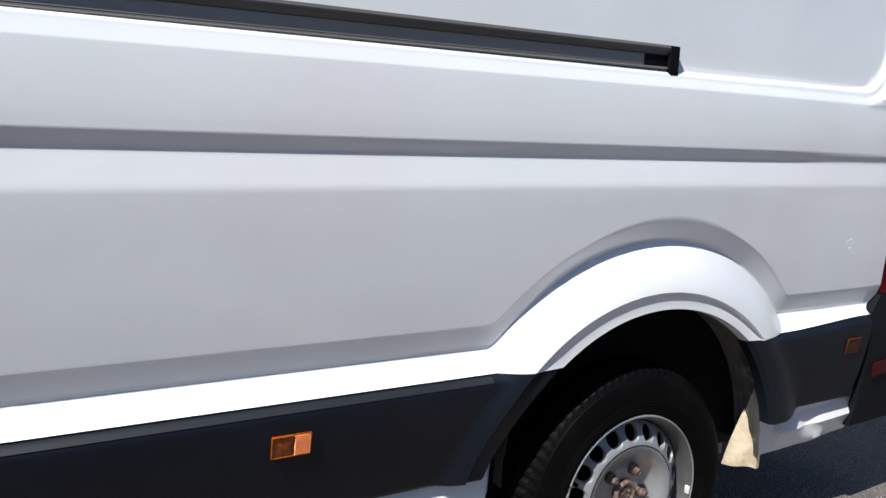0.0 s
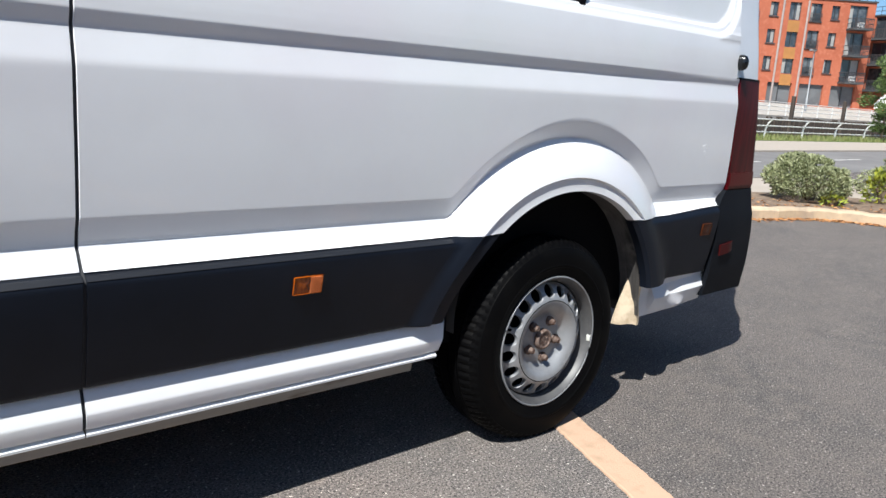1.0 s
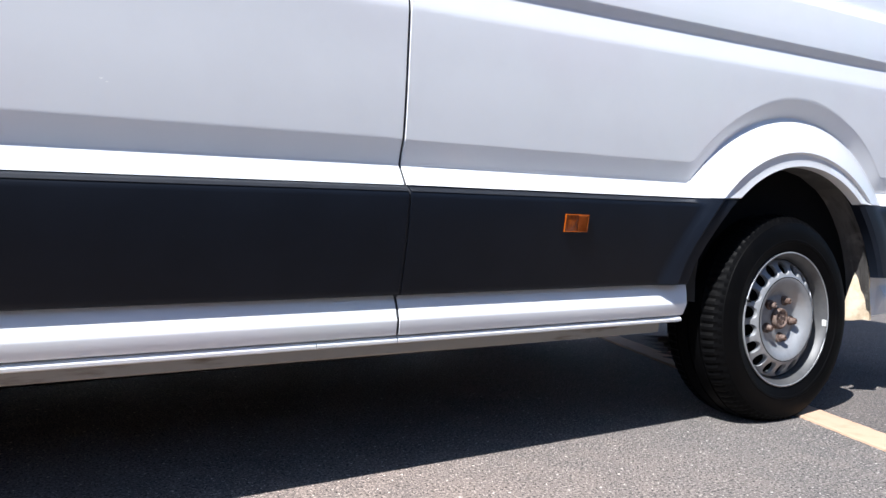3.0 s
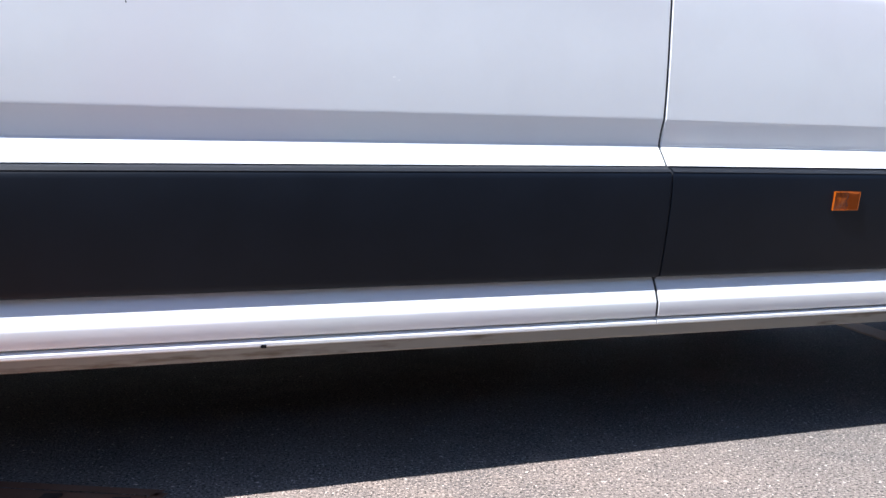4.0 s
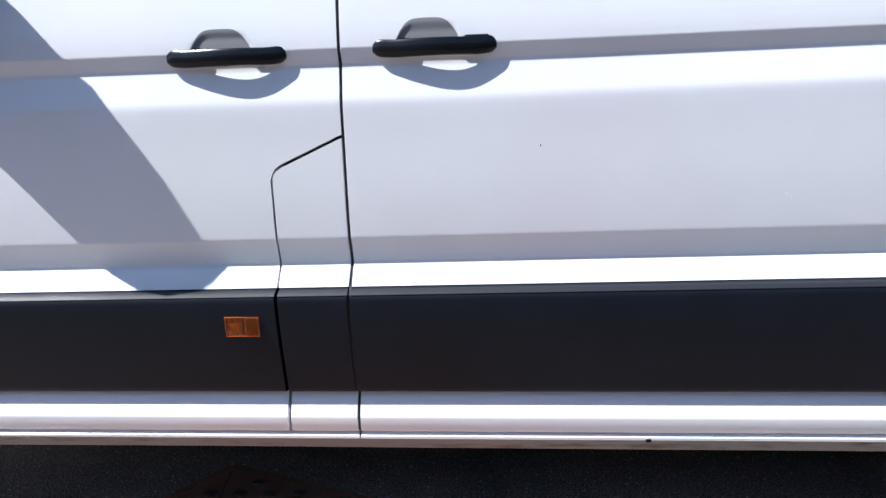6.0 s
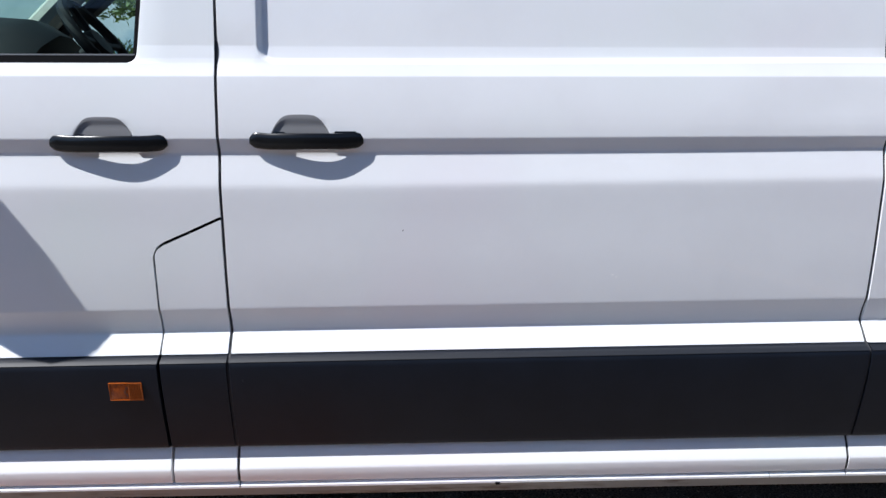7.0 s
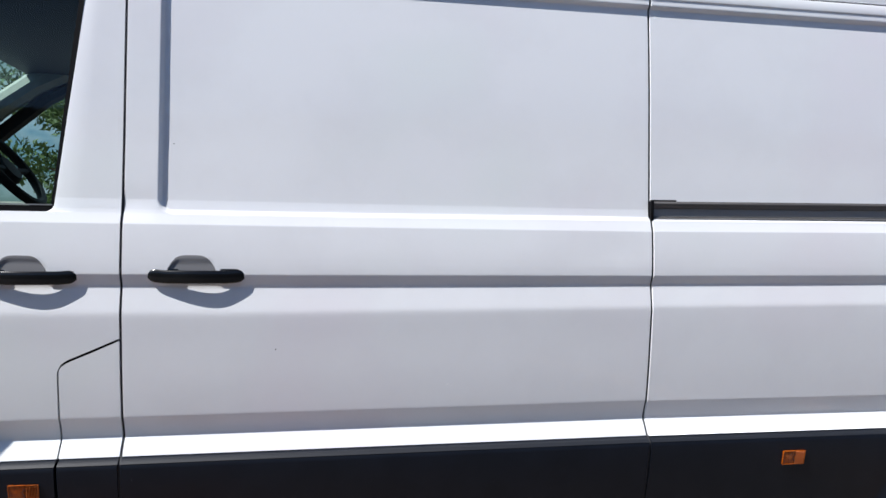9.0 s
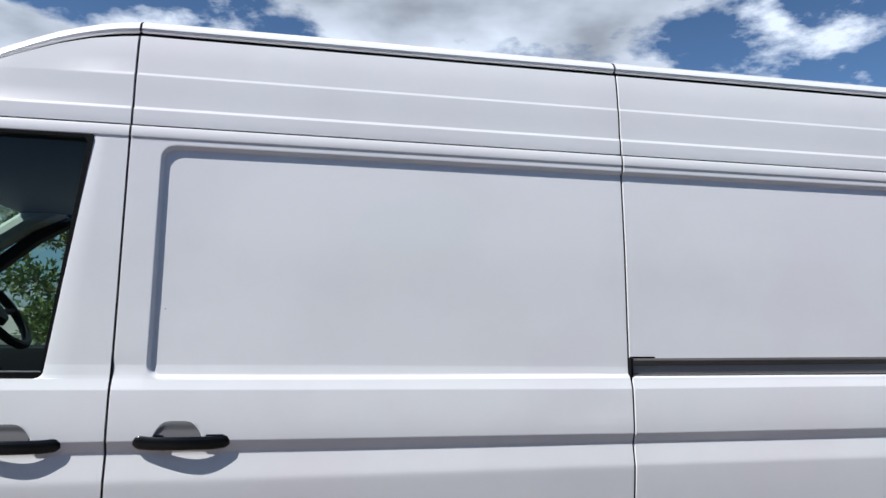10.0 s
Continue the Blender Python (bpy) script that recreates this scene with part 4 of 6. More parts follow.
part("far_side_panel", far_wall(), WHITE, van, "white far side of the van")
part("far_moulding", boxed(-4.1, 0.9, 1.98, 2.01, 0.34, 0.72, 0.01), PLASTIC, van, "dark plastic moulding")
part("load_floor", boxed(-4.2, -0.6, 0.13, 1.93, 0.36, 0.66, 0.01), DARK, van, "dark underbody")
# added block along the floor, low and black to deepen the shade below
part("underfloor_block", boxed(-4.15, -0.62, 0.60, 1.80, 0.20, 0.36, 0.03), DARK, van, "added black block that deepens the shade under the floor")
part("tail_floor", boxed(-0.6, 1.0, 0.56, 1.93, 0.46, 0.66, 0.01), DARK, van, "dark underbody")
# unseen skirt, added to keep far-side light from getting under the van
part("far_light_block", boxed(-4.1, -0.5, 1.90, 1.95, 0.06, 0.5, 0.01), DARK, van, "added unseen skirt that blocks light from the far side")
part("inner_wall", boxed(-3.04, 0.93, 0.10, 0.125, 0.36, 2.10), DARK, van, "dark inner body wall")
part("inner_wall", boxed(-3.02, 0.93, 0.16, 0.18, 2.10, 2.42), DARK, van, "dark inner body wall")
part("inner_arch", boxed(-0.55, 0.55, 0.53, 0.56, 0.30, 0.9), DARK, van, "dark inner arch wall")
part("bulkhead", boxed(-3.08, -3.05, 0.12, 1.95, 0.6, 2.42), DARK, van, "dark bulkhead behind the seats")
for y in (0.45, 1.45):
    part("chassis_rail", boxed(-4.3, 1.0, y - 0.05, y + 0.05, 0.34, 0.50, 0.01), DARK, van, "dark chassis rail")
axle = bmesh.new()
tube(axle, [(0, 0.2, 0.335), (0, 1.8, 0.335)], 0.05, 12)
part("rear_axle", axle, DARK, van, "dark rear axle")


def leaf(reach, drop):
    """One steel leaf, sagging towards the axle."""
    top = lambda x: along(abs(x), [(0.0, 0.238), (0.15, 0.241), (0.30, 0.252), (0.57, 0.276), (0.78, 0.335)]) - drop
    xs = steps(-reach, reach, 20)
    return sheet([[(x, y, top(x) - dz) for y, dz in ((0.345, 0.0), (0.27, 0.0), (0.265, 0.004), (0.265, 0.009), (0.27, 0.013), (0.345, 0.013))] for x in xs], 0.0)


spring = part("leaf_spring", leaf(0.30, 0.0), SPRING, van, "dirty grey leaf spring")
for reach, drop in ((0.27, 0.0155), (0.25, 0.031), (0.22, 0.0465), (0.20, 0.062)):
    part("spring_leaf", leaf(reach, drop), SPRING, spring)
part("spring_clamp", boxed(-0.09, 0.09, 0.255, 0.355, 0.150, 0.335, 0.01), SPRING, spring, "grey axle clamp")

# ---- the van's nose and cab ----
nose = bmesh.new()
NOSE = [(-4.20, 1.34), (-4.72, 1.32), (-5.05, 1.16), (-5.30, 0.98), (-5.42, 0.80), (-5.45, 0.50), (-5.40, 0.32)]
rows_n = []
for y in (0.06, 0.02, 0.03, 0.10, 0.30, 1.0, 1.70, 1.90, 1.97, 1.98, 1.94):
    k = abs(y - 1.0)
    rows_n.append([nose.verts.new((x + 0.22 * max(k - 0.6, 0) ** 1.5 * (1 if x < -4.7 else 0), y, (z - 0.10 * max(k - 0.72, 0) / 0.28) if y not in (0.06, 1.94) else 0.32)) for x, z in NOSE])
for a, b in zip(rows_n, rows_n[1:]):
    for i in range(len(NOSE) - 1):
        nose.faces.new((a[i], b[i], b[i + 1], a[i + 1]))
part("bonnet", nose, WHITE, van, "white bonnet and front wings")


def windscreen_bm():
    cols = []
    for k in steps(-1, 1, 10):
        cols.append([(-4.00 - 0.84 * t + 0.12 * k * k, 1.0 + k * (0.84 + 0.06 * t), 2.15 - 0.79 * t) for t in steps(0, 1, 6)])
    return sheet(cols, 0.0)


screen = part("windscreen", windscreen_bm(), SCREENGLASS, van, "clear curved windscreen")
screen.visible_shadow = False


def pillar(y, name, mat):
    bm = bmesh.new()
    tube(bm, [(-4.70, y, 1.30), (-4.23, y, 1.755), (-4.03, y, 1.945), (-3.86, y, 2.07), (-3.70, y, 2.15)], 0.058, 10)
    return part(name, bm, mat, van, "light grey windscreen pillar trim")


pillar(0.10, "windscreen_pillar", TRIMGREY)
pillar(1.88, "windscreen_pillar", TRIMGREY)
# Door glass, its black rim and the divider
gl = bmesh.new()
gv = [gl.verts.new(p) for p in ((-4.05, 0.045, 1.396), (-3.142, 0.045, 1.396), (-3.064, 0.080, 2.10), (-3.74, 0.080, 2.10))]
gl.faces.new(gv)
door_glass = part("door_glass", gl, GLASS, door, "clear side window of the cab", 0)
door_glass.visible_shadow = False
rim = bmesh.new()


def rim_bar(x0, x1, z0, z1, w, y0, y1):
    """A black bar along the window from one corner to another, w thick into the opening."""
    d = Vector((x1 - x0, 0, z1 - z0))
    n = Vector((-d.z, 0, d.x)).normalized() * w
    q = []
    for (x, z), y in (((x0, z0), y0), ((x1, z1), y1)):
        for off in (Vector((0, 0, 0)), n):
            for dy in (-0.004, 0.022):
                q.append(rim.verts.new((x + off.x, y + dy, z + off.z)))
    for f in ((0, 4, 5, 1), (2, 3, 7, 6), (0, 2, 6, 4), (1, 5, 7, 3), (0, 1, 3, 2), (4, 6, 7, 5)):
        rim.faces.new([q[i] for i in f])


rim_bar(-4.08, -3.148, 1.391, 1.391, 0.0165, 0.021, 0.021)
rim_bar(-3.1435, -3.067, 1.394, 2.088, 0.0135, 0.025, 0.057)
rim_bar(-3.067, -3.074, 2.086, 2.098, 0.02, 0.057, 0.058)
rim_bar(-3.072, -3.76, 2.098, 2.098, 0.010, 0.058, 0.058)
part("window_rim", rim, SEAL, door, "black rubber window surround")
part("window_waist_strip", boxed(-4.06, -3.152, 0.0195, 0.034, 1.4085, 1.4115), STEEL, door, "thin grey glass wiper strip")
part("window_divider", boxed(-3.685, -3.655, 0.034, 0.072, 1.42, 2.09), SEAL, door, "black window divider")
part("door_inner_trim", boxed(-4.1, -3.16, 0.085, 0.14, 0.62, 1.385, 0.02), CABDARK, door, "dark inner door trim")

# Mirror
mir = bmesh.new()
MIRROR = [(0.045, 1.17), (0.045, 1.57), (0.090, 1.610), (0.129, 1.632), (0.150, 1.655), (0.176, 1.658), (0.211, 1.652), (0.232, 1.610), (0.240, 1.55), (0.238, 1.48), (0.223, 1.387), (0.187, 1.321), (0.135, 1.253), (0.073, 1.20)]
ra = [mir.verts.new((-3.87, -y, z)) for y, z in MIRROR]
rb = [mir.verts.new((-3.90, -y * 0.97, 1.48 + (z - 1.48) * 0.96)) for y, z in MIRROR]
rc = [mir.verts.new((-3.96, -0.15 + (0.15 - y) * 0.55, 1.48 + (z - 1.48) * 0.6)) for y, z in MIRROR]
for a, b in ((ra, rb), (rb, rc)):
    for i in range(len(a)):
        j = (i + 1) % len(a)
        mir.faces.new((a[i], a[j], b[j], b[i]))
mir.faces.new(ra)
mir.faces.new(rc[::-1])
wing_mirror = part("wing_mirror", mir, PLASTIC, van, "black wing mirror housing")
part("mirror_arm", boxed(-3.99, -3.90, -0.08, 0.03, 1.31, 1.40, 0.015), PLASTIC, wing_mirror)
part("mirror_glass", boxed(-3.868, -3.864, -0.215, -0.088, 1.40, 1.60, 0.001), material("mirror_silver", (0.8, 0.8, 0.8), 0.03, 1.0), wing_mirror, "silver mirror glass")

# Cab interior
dash = bmesh.new()
DASH = [(-4.75, 1.0), (-4.75, 1.40), (-4.55, 1.46), (-4.25, 1.48), (-4.10, 1.47), (-4.00, 1.41), (-4.04, 1.2), (-4.2, 0.85)]
dv = [[dash.verts.new((x + (0.08 * math.exp(-((y - 1.4) / 0.24) ** 4) if x > -4.3 and z > 1.3 else 0), y, z + (0.21 * math.exp(-((y - 1.4) / 0.24) ** 4) if z > 1.3 and x > -4.5 else 0))) for x, z in DASH] for y in steps(0.12, 1.88, 16)]
for a, b in zip(dv, dv[1:]):
    for i in range(len(DASH) - 1):
        dash.faces.new((a[i], a[i + 1], b[i + 1], b[i]))
part("dashboard", dash, CABDARK, van, "dark plastic dashboard")
sw = bmesh.new()
ringpts = [(0.19 * math.cos(2 * math.pi * i / 40), 0.19 * math.sin(2 * math.pi * i / 40), 0) for i in range(41)]
turn = Matrix.Translation((-3.80, 1.42, 1.60)) @ Matrix.Rotation(radians(53), 4, "Y")
tube(sw, [turn @ Vector(p) for p in ringpts], 0.021, 8, False)
for a in (math.pi / 2, -math.pi / 2, math.pi):
    tube(sw, [turn @ Vector((0.03 * math.cos(a), 0.03 * math.sin(a), -0.01)), turn @ Vector((0.185 * math.cos(a), 0.185 * math.sin(a), 0))], 0.016, 6)
hub_rings = lathe(sw, [(0.0, 0.012), (0.06, 0.01), (0.07, -0.02), (0.03, -0.05), (0.03, -0.35), (0.0, -0.35)], 16, "z")
bmesh.ops.transform(sw, matrix=turn, verts=[v for ring in hub_rings for v in ring])
part("steering_wheel", sw, CABDARK, van, "black steering wheel")


def seat(y, w):
    s = new("cab_seat")
    s.parent = van
    part("seat_cushion", boxed(-3.62, -3.15, y - w / 2, y + w / 2, 0.95, 1.10, 0.04), FABRIC, s, "dark fabric seat cushion")
    part("seat_back", boxed(-3.10, -2.98, y - w / 2, y + w / 2, 1.02, 1.62, 0.04), FABRIC, s, "dark fabric seat back")
    part("head_rest", boxed(-3.08, -2.99, y - 0.13, y + 0.13, 1.64, 1.84, 0.035), FABRIC, s)
    return s


seat(0.55, 0.75)
seat(1.45, 0.5)
part("roof_lining", boxed(-3.90, -3.05, 0.14, 1.86, 2.11, 2.14, 0.01), CABDARK, van, "dark cab roof lining")
far_door = part("far_door", boxed(-4.1, -3.05, 1.93, 1.99, 0.60, 1.40, 0.015), WHITE, van, "white driver's door")
part("far_door_trim", boxed(-4.1, -3.05, 1.885, 1.926, 0.64, 1.425, 0.015), CABDARK, far_door, "dark inner trim of the driver's door")
fd = bmesh.new()
for pts, w in ((((-3.70, 1.93, 2.09), (-3.08, 1.93, 2.10)), 0.04), (((-3.10, 1.93, 1.4), (-3.08, 1.93, 2.1)), 0.05), (((-4.62, 1.95, 1.38), (-4.10, 1.94, 1.765), (-3.94, 1.93, 1.90), (-3.82, 1.92, 2.00), (-3.68, 1.92, 2.085)), 0.04), (((-4.3, 1.95, 1.40), (-3.05, 1.95, 1.40)), 0.035)):
    tube(fd, pts, w, 8)
part("far_window_frame", fd, CABDARK, far_door, "black window frame of the driver's door")
part("far_roof_side", boxed(-3.70, -3.05, 1.90, 1.95, 2.12, 2.20, 0.01), WHITE, van, "white roof cap over the cab")
part("cab_floor", boxed(-4.6, -3.05, 0.10, 1.95, 0.55, 0.62, 0.01), CABDARK, van, "dark cab floor")


# ---- wheels ----
def rim_y(r):
    return along(r, [(0.0, 0.026), (0.062, 0.026), (0.070, 0.027), (0.078, 0.030), (0.086, 0.029), (0.096, 0.021), (0.110, 0.006), (0.120, -0.002), (0.130, -0.0065), (0.137, -0.0075), (0.143, -0.0060), (0.150, -0.0025), (0.166, 0.0080), (0.182, 0.0185), (0.192, 0.0265), (0.199, 0.036)])


def tyre_mesh():
    bm = bmesh.new()
    section = [(0.206, 0.010), (0.216, -0.003), (0.232, -0.012), (0.252, -0.0185), (0.254, -0.0205), (0.262, -0.0225), (0.264, -0.0210), (0.285, -0.0215), (0.305, -0.018), (0.318, -0.012), (0.319, -0.009), (0.330, -0.001), (0.338, 0.010), (0.3445, 0.026)]
    rings = section + [(0.347, 0.045)]
    for y in (0.050, 0.0505, 0.0565, 0.057, 0.095, 0.0955, 0.1025, 0.103, 0.14, 0.1405, 0.1475, 0.148):
        rings.append((0.3475 if round(y * 2000) % 2 == 0 and y in (0.050, 0.057, 0.095, 0.103, 0.14, 0.148) else 0.339, y))
    rings += [(0.347, 0.155)] + [(r, 0.2 - y) for r, y in section[::-1]]
    seg = 240
    cols = lathe(bm, rings, seg, "y", (0, 0, 0.335))
    # shoulder blocks
    for ci, ring in enumerate(cols):
        r, y = rings[ci]
        for i, v in enumerate(ring):
            if 0.325 <= r <= 0.3475 and (y < 0.05 or y > 0.15) and i % 3 == (0 if r > 0.335 else 1):
                d = Vector((v.co.x, 0, v.co.z - 0.335)).normalized()
                v.co -= d * 0.0045
            if v.co.z < 0.075:
                k = (0.075 - v.co.z) / 0.09
                v.co.y += (-0.012 if y < 0.1 else 0.012) * max(0.0, k) ** 1.5 * (1 if 0.22 < r < 0.34 else 0.3)
            if v.co.z < 0.003:
                v.co.z = 0.003
    return bm


def rim_mesh():
    bm = bmesh.new()
    c = (0, 0, 0.335)
    # the pierced ring
    holes, side = 18, 6
    r_out, r_hole, rc_ = 0.195, 0.0204, 0.1675
    square = [(-1 + 2 * i / side, -1.0) for i in range(side)] + [(1.0, -1 + 2 * i / side) for i in range(side)] + [(1 - 2 * i / side, 1.0) for i in range(side)] + [(-1.0, 1 - 2 * i / side) for i in range(side)]
    for h in range(holes):
        a0 = 2 * math.pi * (h + 0.5) / holes
        half = math.pi / holes
        rows = []
        for t in (0.0, 0.25, 0.5, 0.75, 0.92, 1.0):
            row = []
            for u, v in square:
                ang = math.atan2(v, u)
                ha, hr = r_hole * math.cos(ang) / rc_, r_hole * math.sin(ang)
                aa, rr = a0 + u * half + (ha - u * half) * t, rc_ + v * (r_out - rc_) + (hr - v * (r_out - rc_)) * t
                row.append(bm.verts.new((rr * math.cos(aa), rim_y(rr) + (0.0025 if t == 1.0 else 0.0), 0.335 + rr * math.sin(aa))))
            rows.append(row)
        rows.append([bm.verts.new(v.co + Vector((0, 0.012, 0))) for v in rows[-1]])
        for a, b in zip(rows, rows[1:]):
            for k in range(4 * side):
                j = (k + 1) % (4 * side)
                bm.faces.new((a[k], a[j], b[j], b[k]))
    lathe(bm, [(r, rim_y(r)) for r in (0.137, 0.134, 0.131, 0.128, 0.124, 0.120, 0.115, 0.110, 0.103, 0.096, 0.090, 0.084, 0.078, 0.072, 0.066, 0.05, 0.034)] + [(0.034, 0.03)], 108, "y", c)
    bmesh.ops.remove_doubles(bm, verts=bm.verts, dist=2e-4)
    return bm


def barrel_mesh():
    bm = bmesh.new()
    lathe(bm, [(0.203, 0.03), (0.212, 0.006), (0.219, 0.003), (0.2225, -0.003), (0.2215, -0.010), (0.217, -0.012), (0.212, -0.008), (0.209, 0.002), (0.2045, 0.008), (0.2035, 0.020), (0.201, 0.026), (0.1995, 0.0262), (0.199, 0.034), (0.197, 0.040), (0.196, 0.072), (0.188, 0.095)], 96, "y", (0, 0, 0.335))
    return bm


def make_wheel(x):
    w = new("wheel")
    w.parent = van
    tagged(w, "steel van wheel with a worn black tyre", "")
    part("tyre", tyre_mesh(), RUBBER, w, "worn black tyre", 15)
    part("rim", rim_mesh(), STEEL, w, "silver pierced steel rim", 40)
    part("rim_barrel", barrel_mesh(), BARREL, w, "dull grey outer rim flange", 40)
    edge_ring = bmesh.new()
    tube(edge_ring, [(0.2195 * math.cos(2 * math.pi * i / 72), -0.0105, 0.335 + 0.2195 * math.sin(2 * math.pi * i / 72)) for i in range(73)], 0.0032, 8, False)
    part("rim_edge", edge_ring, STEEL, w, "bright worn rim edge")
    drum = bmesh.new()
    lathe(drum, [(0.0, 0.075), (0.187, 0.075), (0.185, 0.19), (0.0, 0.19)], 40, "y", (0, 0, 0.335))
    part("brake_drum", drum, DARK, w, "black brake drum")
    cap = bmesh.new()
    lathe(cap, [(0.0, 0.013), (0.024, 0.013), (0.027, 0.009), (0.031, 0.009), (0.035, 0.014), (0.036, 0.03)], 24, "y", (0, 0, 0.335))
    for i in range(5):
        a = radians(28 + 72 * i)
        lathe(cap, [(0.0, 0.006), (0.003, 0.006), (0.003, 0.02)], 6, "y", (0.012 * math.cos(a), 0.004, 0.335 + 0.012 * math.sin(a)))
    part("hub_cap", cap, RUST, w, "rusty hub centre")
    for i in range(5):
        a = radians(72 * i + 62)
        nut = bmesh.new()
        lathe(nut, [(0.0, 0.001), (0.004, 0.003), (0.0060, 0.001), (0.0088, 0.003), (0.0105, 0.006), (0.0115, 0.019), (0.0165, 0.020), (0.0165, 0.030)], 12, "y", (0.065 * math.cos(a), 0, 0.335 + 0.065 * math.sin(a)))
        part("wheel_nut", nut, RUST, w, "", 20)
    part("tyre_valve", boxed(-0.1845, -0.1765, -0.006, 0.03, 0.398, 0.406, 0.002), SEAL, w, "black tyre valve")
    part("balance_weight", boxed(0.206, 0.213, -0.0125, 0.002, 0.300, 0.322, 0.002), TRIMGREY, w, "pale balance weight")
    w.location = (x, 0, 0)
    return w


rear_wheel = make_wheel(0.0)
for m in (pose(-4.49, 0, 0), pose(0, 2.0, 0, 0, 0, 180), pose(-4.49, 2.0, 0, 0, 0, 180)):
    copy_thing(rear_wheel, m)


# ---- the ground ----
ASPHALT = material("tarmac", (0.170, 0.151, 0.140), 0.9)
mottle(ASPHALT, (0.115, 0.109, 0.106), 1.3, 0.42, 0.66)
mottle(ASPHALT, (0.20, 0.175, 0.158), 9.0, 0.45, 0.7)
mottle(ASPHALT, (0.34, 0.305, 0.28), 140.0, 0.53, 0.62, 2.0)
mottle(ASPHALT, (0.040, 0.037, 0.035), 125.0, 0.55, 0.62, 2.0)
mottle(ASPHALT, (0.62, 0.58, 0.53), 75.0, 0.70, 0.72, 1.0)
relief(ASPHALT, 130.0, 1.0, 0.008, 3.0)
# The unseen aisle is tinted dark and bluish to cut light bounced onto the van. Left of the bay line the old surfacing
# is paler and pinker; right of it, darker.
_n, _l = ASPHALT.node_tree.nodes, ASPHALT.node_tree.links
_co, _sep, _mul, _sum = _n.new("ShaderNodeTexCoord"), _n.new("ShaderNodeSeparateXYZ"), _n.new("ShaderNodeMath"), _n.new("ShaderNodeMath")
_mul.operation, _sum.operation = "MULTIPLY", "MULTIPLY_ADD"
_mul.inputs[1].default_value, _sum.inputs[1].default_value = -0.338, 0.941
_l.new(_co.outputs["Object"], _sep.inputs["Vector"])
_l.new(_sep.outputs["Y"], _mul.inputs[0])
_l.new(_sep.outputs["X"], _sum.inputs[0])
_l.new(_mul.outputs["Value"], _sum.inputs[2])
_patch = noise_node(ASPHALT, 1.1, 3.0)
_wob = _n.new("ShaderNodeMath")
_wob.operation = "MULTIPLY_ADD"
_wob.inputs[1].default_value = 0.9
_l.new(_patch.outputs["Fac"], _wob.inputs[0])
_l.new(_sum.outputs["Value"], _wob.inputs[2])
_bounce_cut = _n.new("ShaderNodeMath")
_bounce_cut.operation = "MULTIPLY_ADD"
_bounce_cut.inputs[1].default_value = 0.55
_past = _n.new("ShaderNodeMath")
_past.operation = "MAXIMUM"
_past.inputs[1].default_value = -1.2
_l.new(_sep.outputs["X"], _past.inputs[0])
_l.new(_past.outputs["Value"], _bounce_cut.inputs[0])
_l.new(_sep.outputs["Y"], _bounce_cut.inputs[2])
for _src, _lo, _hi, _tint in ((_bounce_cut, -1.25, -1.55, (0.26, 0.29, 0.32, 1)), (_wob, 0.05, -1.85, (1.85, 1.62, 1.49, 1)), (_sum, 0.12, 0.16, (0.76, 0.75, 0.75, 1))):
    _rng, _mx = _n.new("ShaderNodeMapRange"), _n.new("ShaderNodeMix")
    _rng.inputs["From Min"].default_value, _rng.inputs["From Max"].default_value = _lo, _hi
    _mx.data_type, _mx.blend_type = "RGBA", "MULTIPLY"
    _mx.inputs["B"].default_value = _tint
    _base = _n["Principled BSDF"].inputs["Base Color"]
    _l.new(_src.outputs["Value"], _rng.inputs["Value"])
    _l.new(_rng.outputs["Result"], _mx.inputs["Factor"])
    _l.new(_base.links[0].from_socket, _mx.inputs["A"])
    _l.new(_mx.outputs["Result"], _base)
ROADMAT = material("road_tarmac", (0.155, 0.148, 0.145), 0.9)
mottle(ROADMAT, (0.19, 0.182, 0.178), 0.8)
CREAM = material("cream_line_paint", (0.54, 0.36, 0.25), 0.8)
mottle(CREAM, (0.42, 0.30, 0.20), 16.0, 0.52, 0.72)
relief(CREAM, 170.0, 0.5, 0.003)
WHITELINE = material("white_line_paint", (0.50, 0.485, 0.46), 0.8)
mottle(WHITELINE, (0.45, 0.43, 0.40), 20.0, 0.55, 0.75)
relief(WHITELINE, 170.0, 0.5, 0.003)
IRON = material("rusty_cast_iron", (0.37, 0.165, 0.095), 0.85)
mottle(IRON, (0.23, 0.09, 0.05), 5.0, 0.48, 0.75)
mottle(IRON, (0.42, 0.22, 0.14), 26.0, 0.55, 0.75)
relief(IRON, 120.0, 0.4, 0.002)
IRONDARK = material("worn_iron_studs", (0.13, 0.07, 0.05), 0.7)
mottle(IRONDARK, (0.07, 0.045, 0.038), 25.0)
KERB = material("buff_kerb_stone", (0.55, 0.43, 0.29), 0.9)
mottle(KERB, (0.42, 0.33, 0.24), 5.0)
relief(KERB, 50, 0.4, 0.004)
per_object(KERB)
SOIL = material("bark_mulch_soil", (0.17, 0.12, 0.085), 0.95)
mottle(SOIL, (0.30, 0.22, 0.15), 14.0, 0.45, 0.65)
relief(SOIL, 30, 1.0, 0.03)
PAVING = material("buff_paving", (0.36, 0.315, 0.265), 0.9)
mottle(PAVING, (0.38, 0.33, 0.28), 1.5)
GRASS = material("grass", (0.10, 0.16, 0.035), 0.95)
mottle(GRASS, (0.17, 0.20, 0.06), 3.0)


def sub_polygon(pts, z, cuts=0):
    bm = bmesh.new()
    bm.faces.new([bm.verts.new((x, y, z)) for x, y in pts])
    return bm


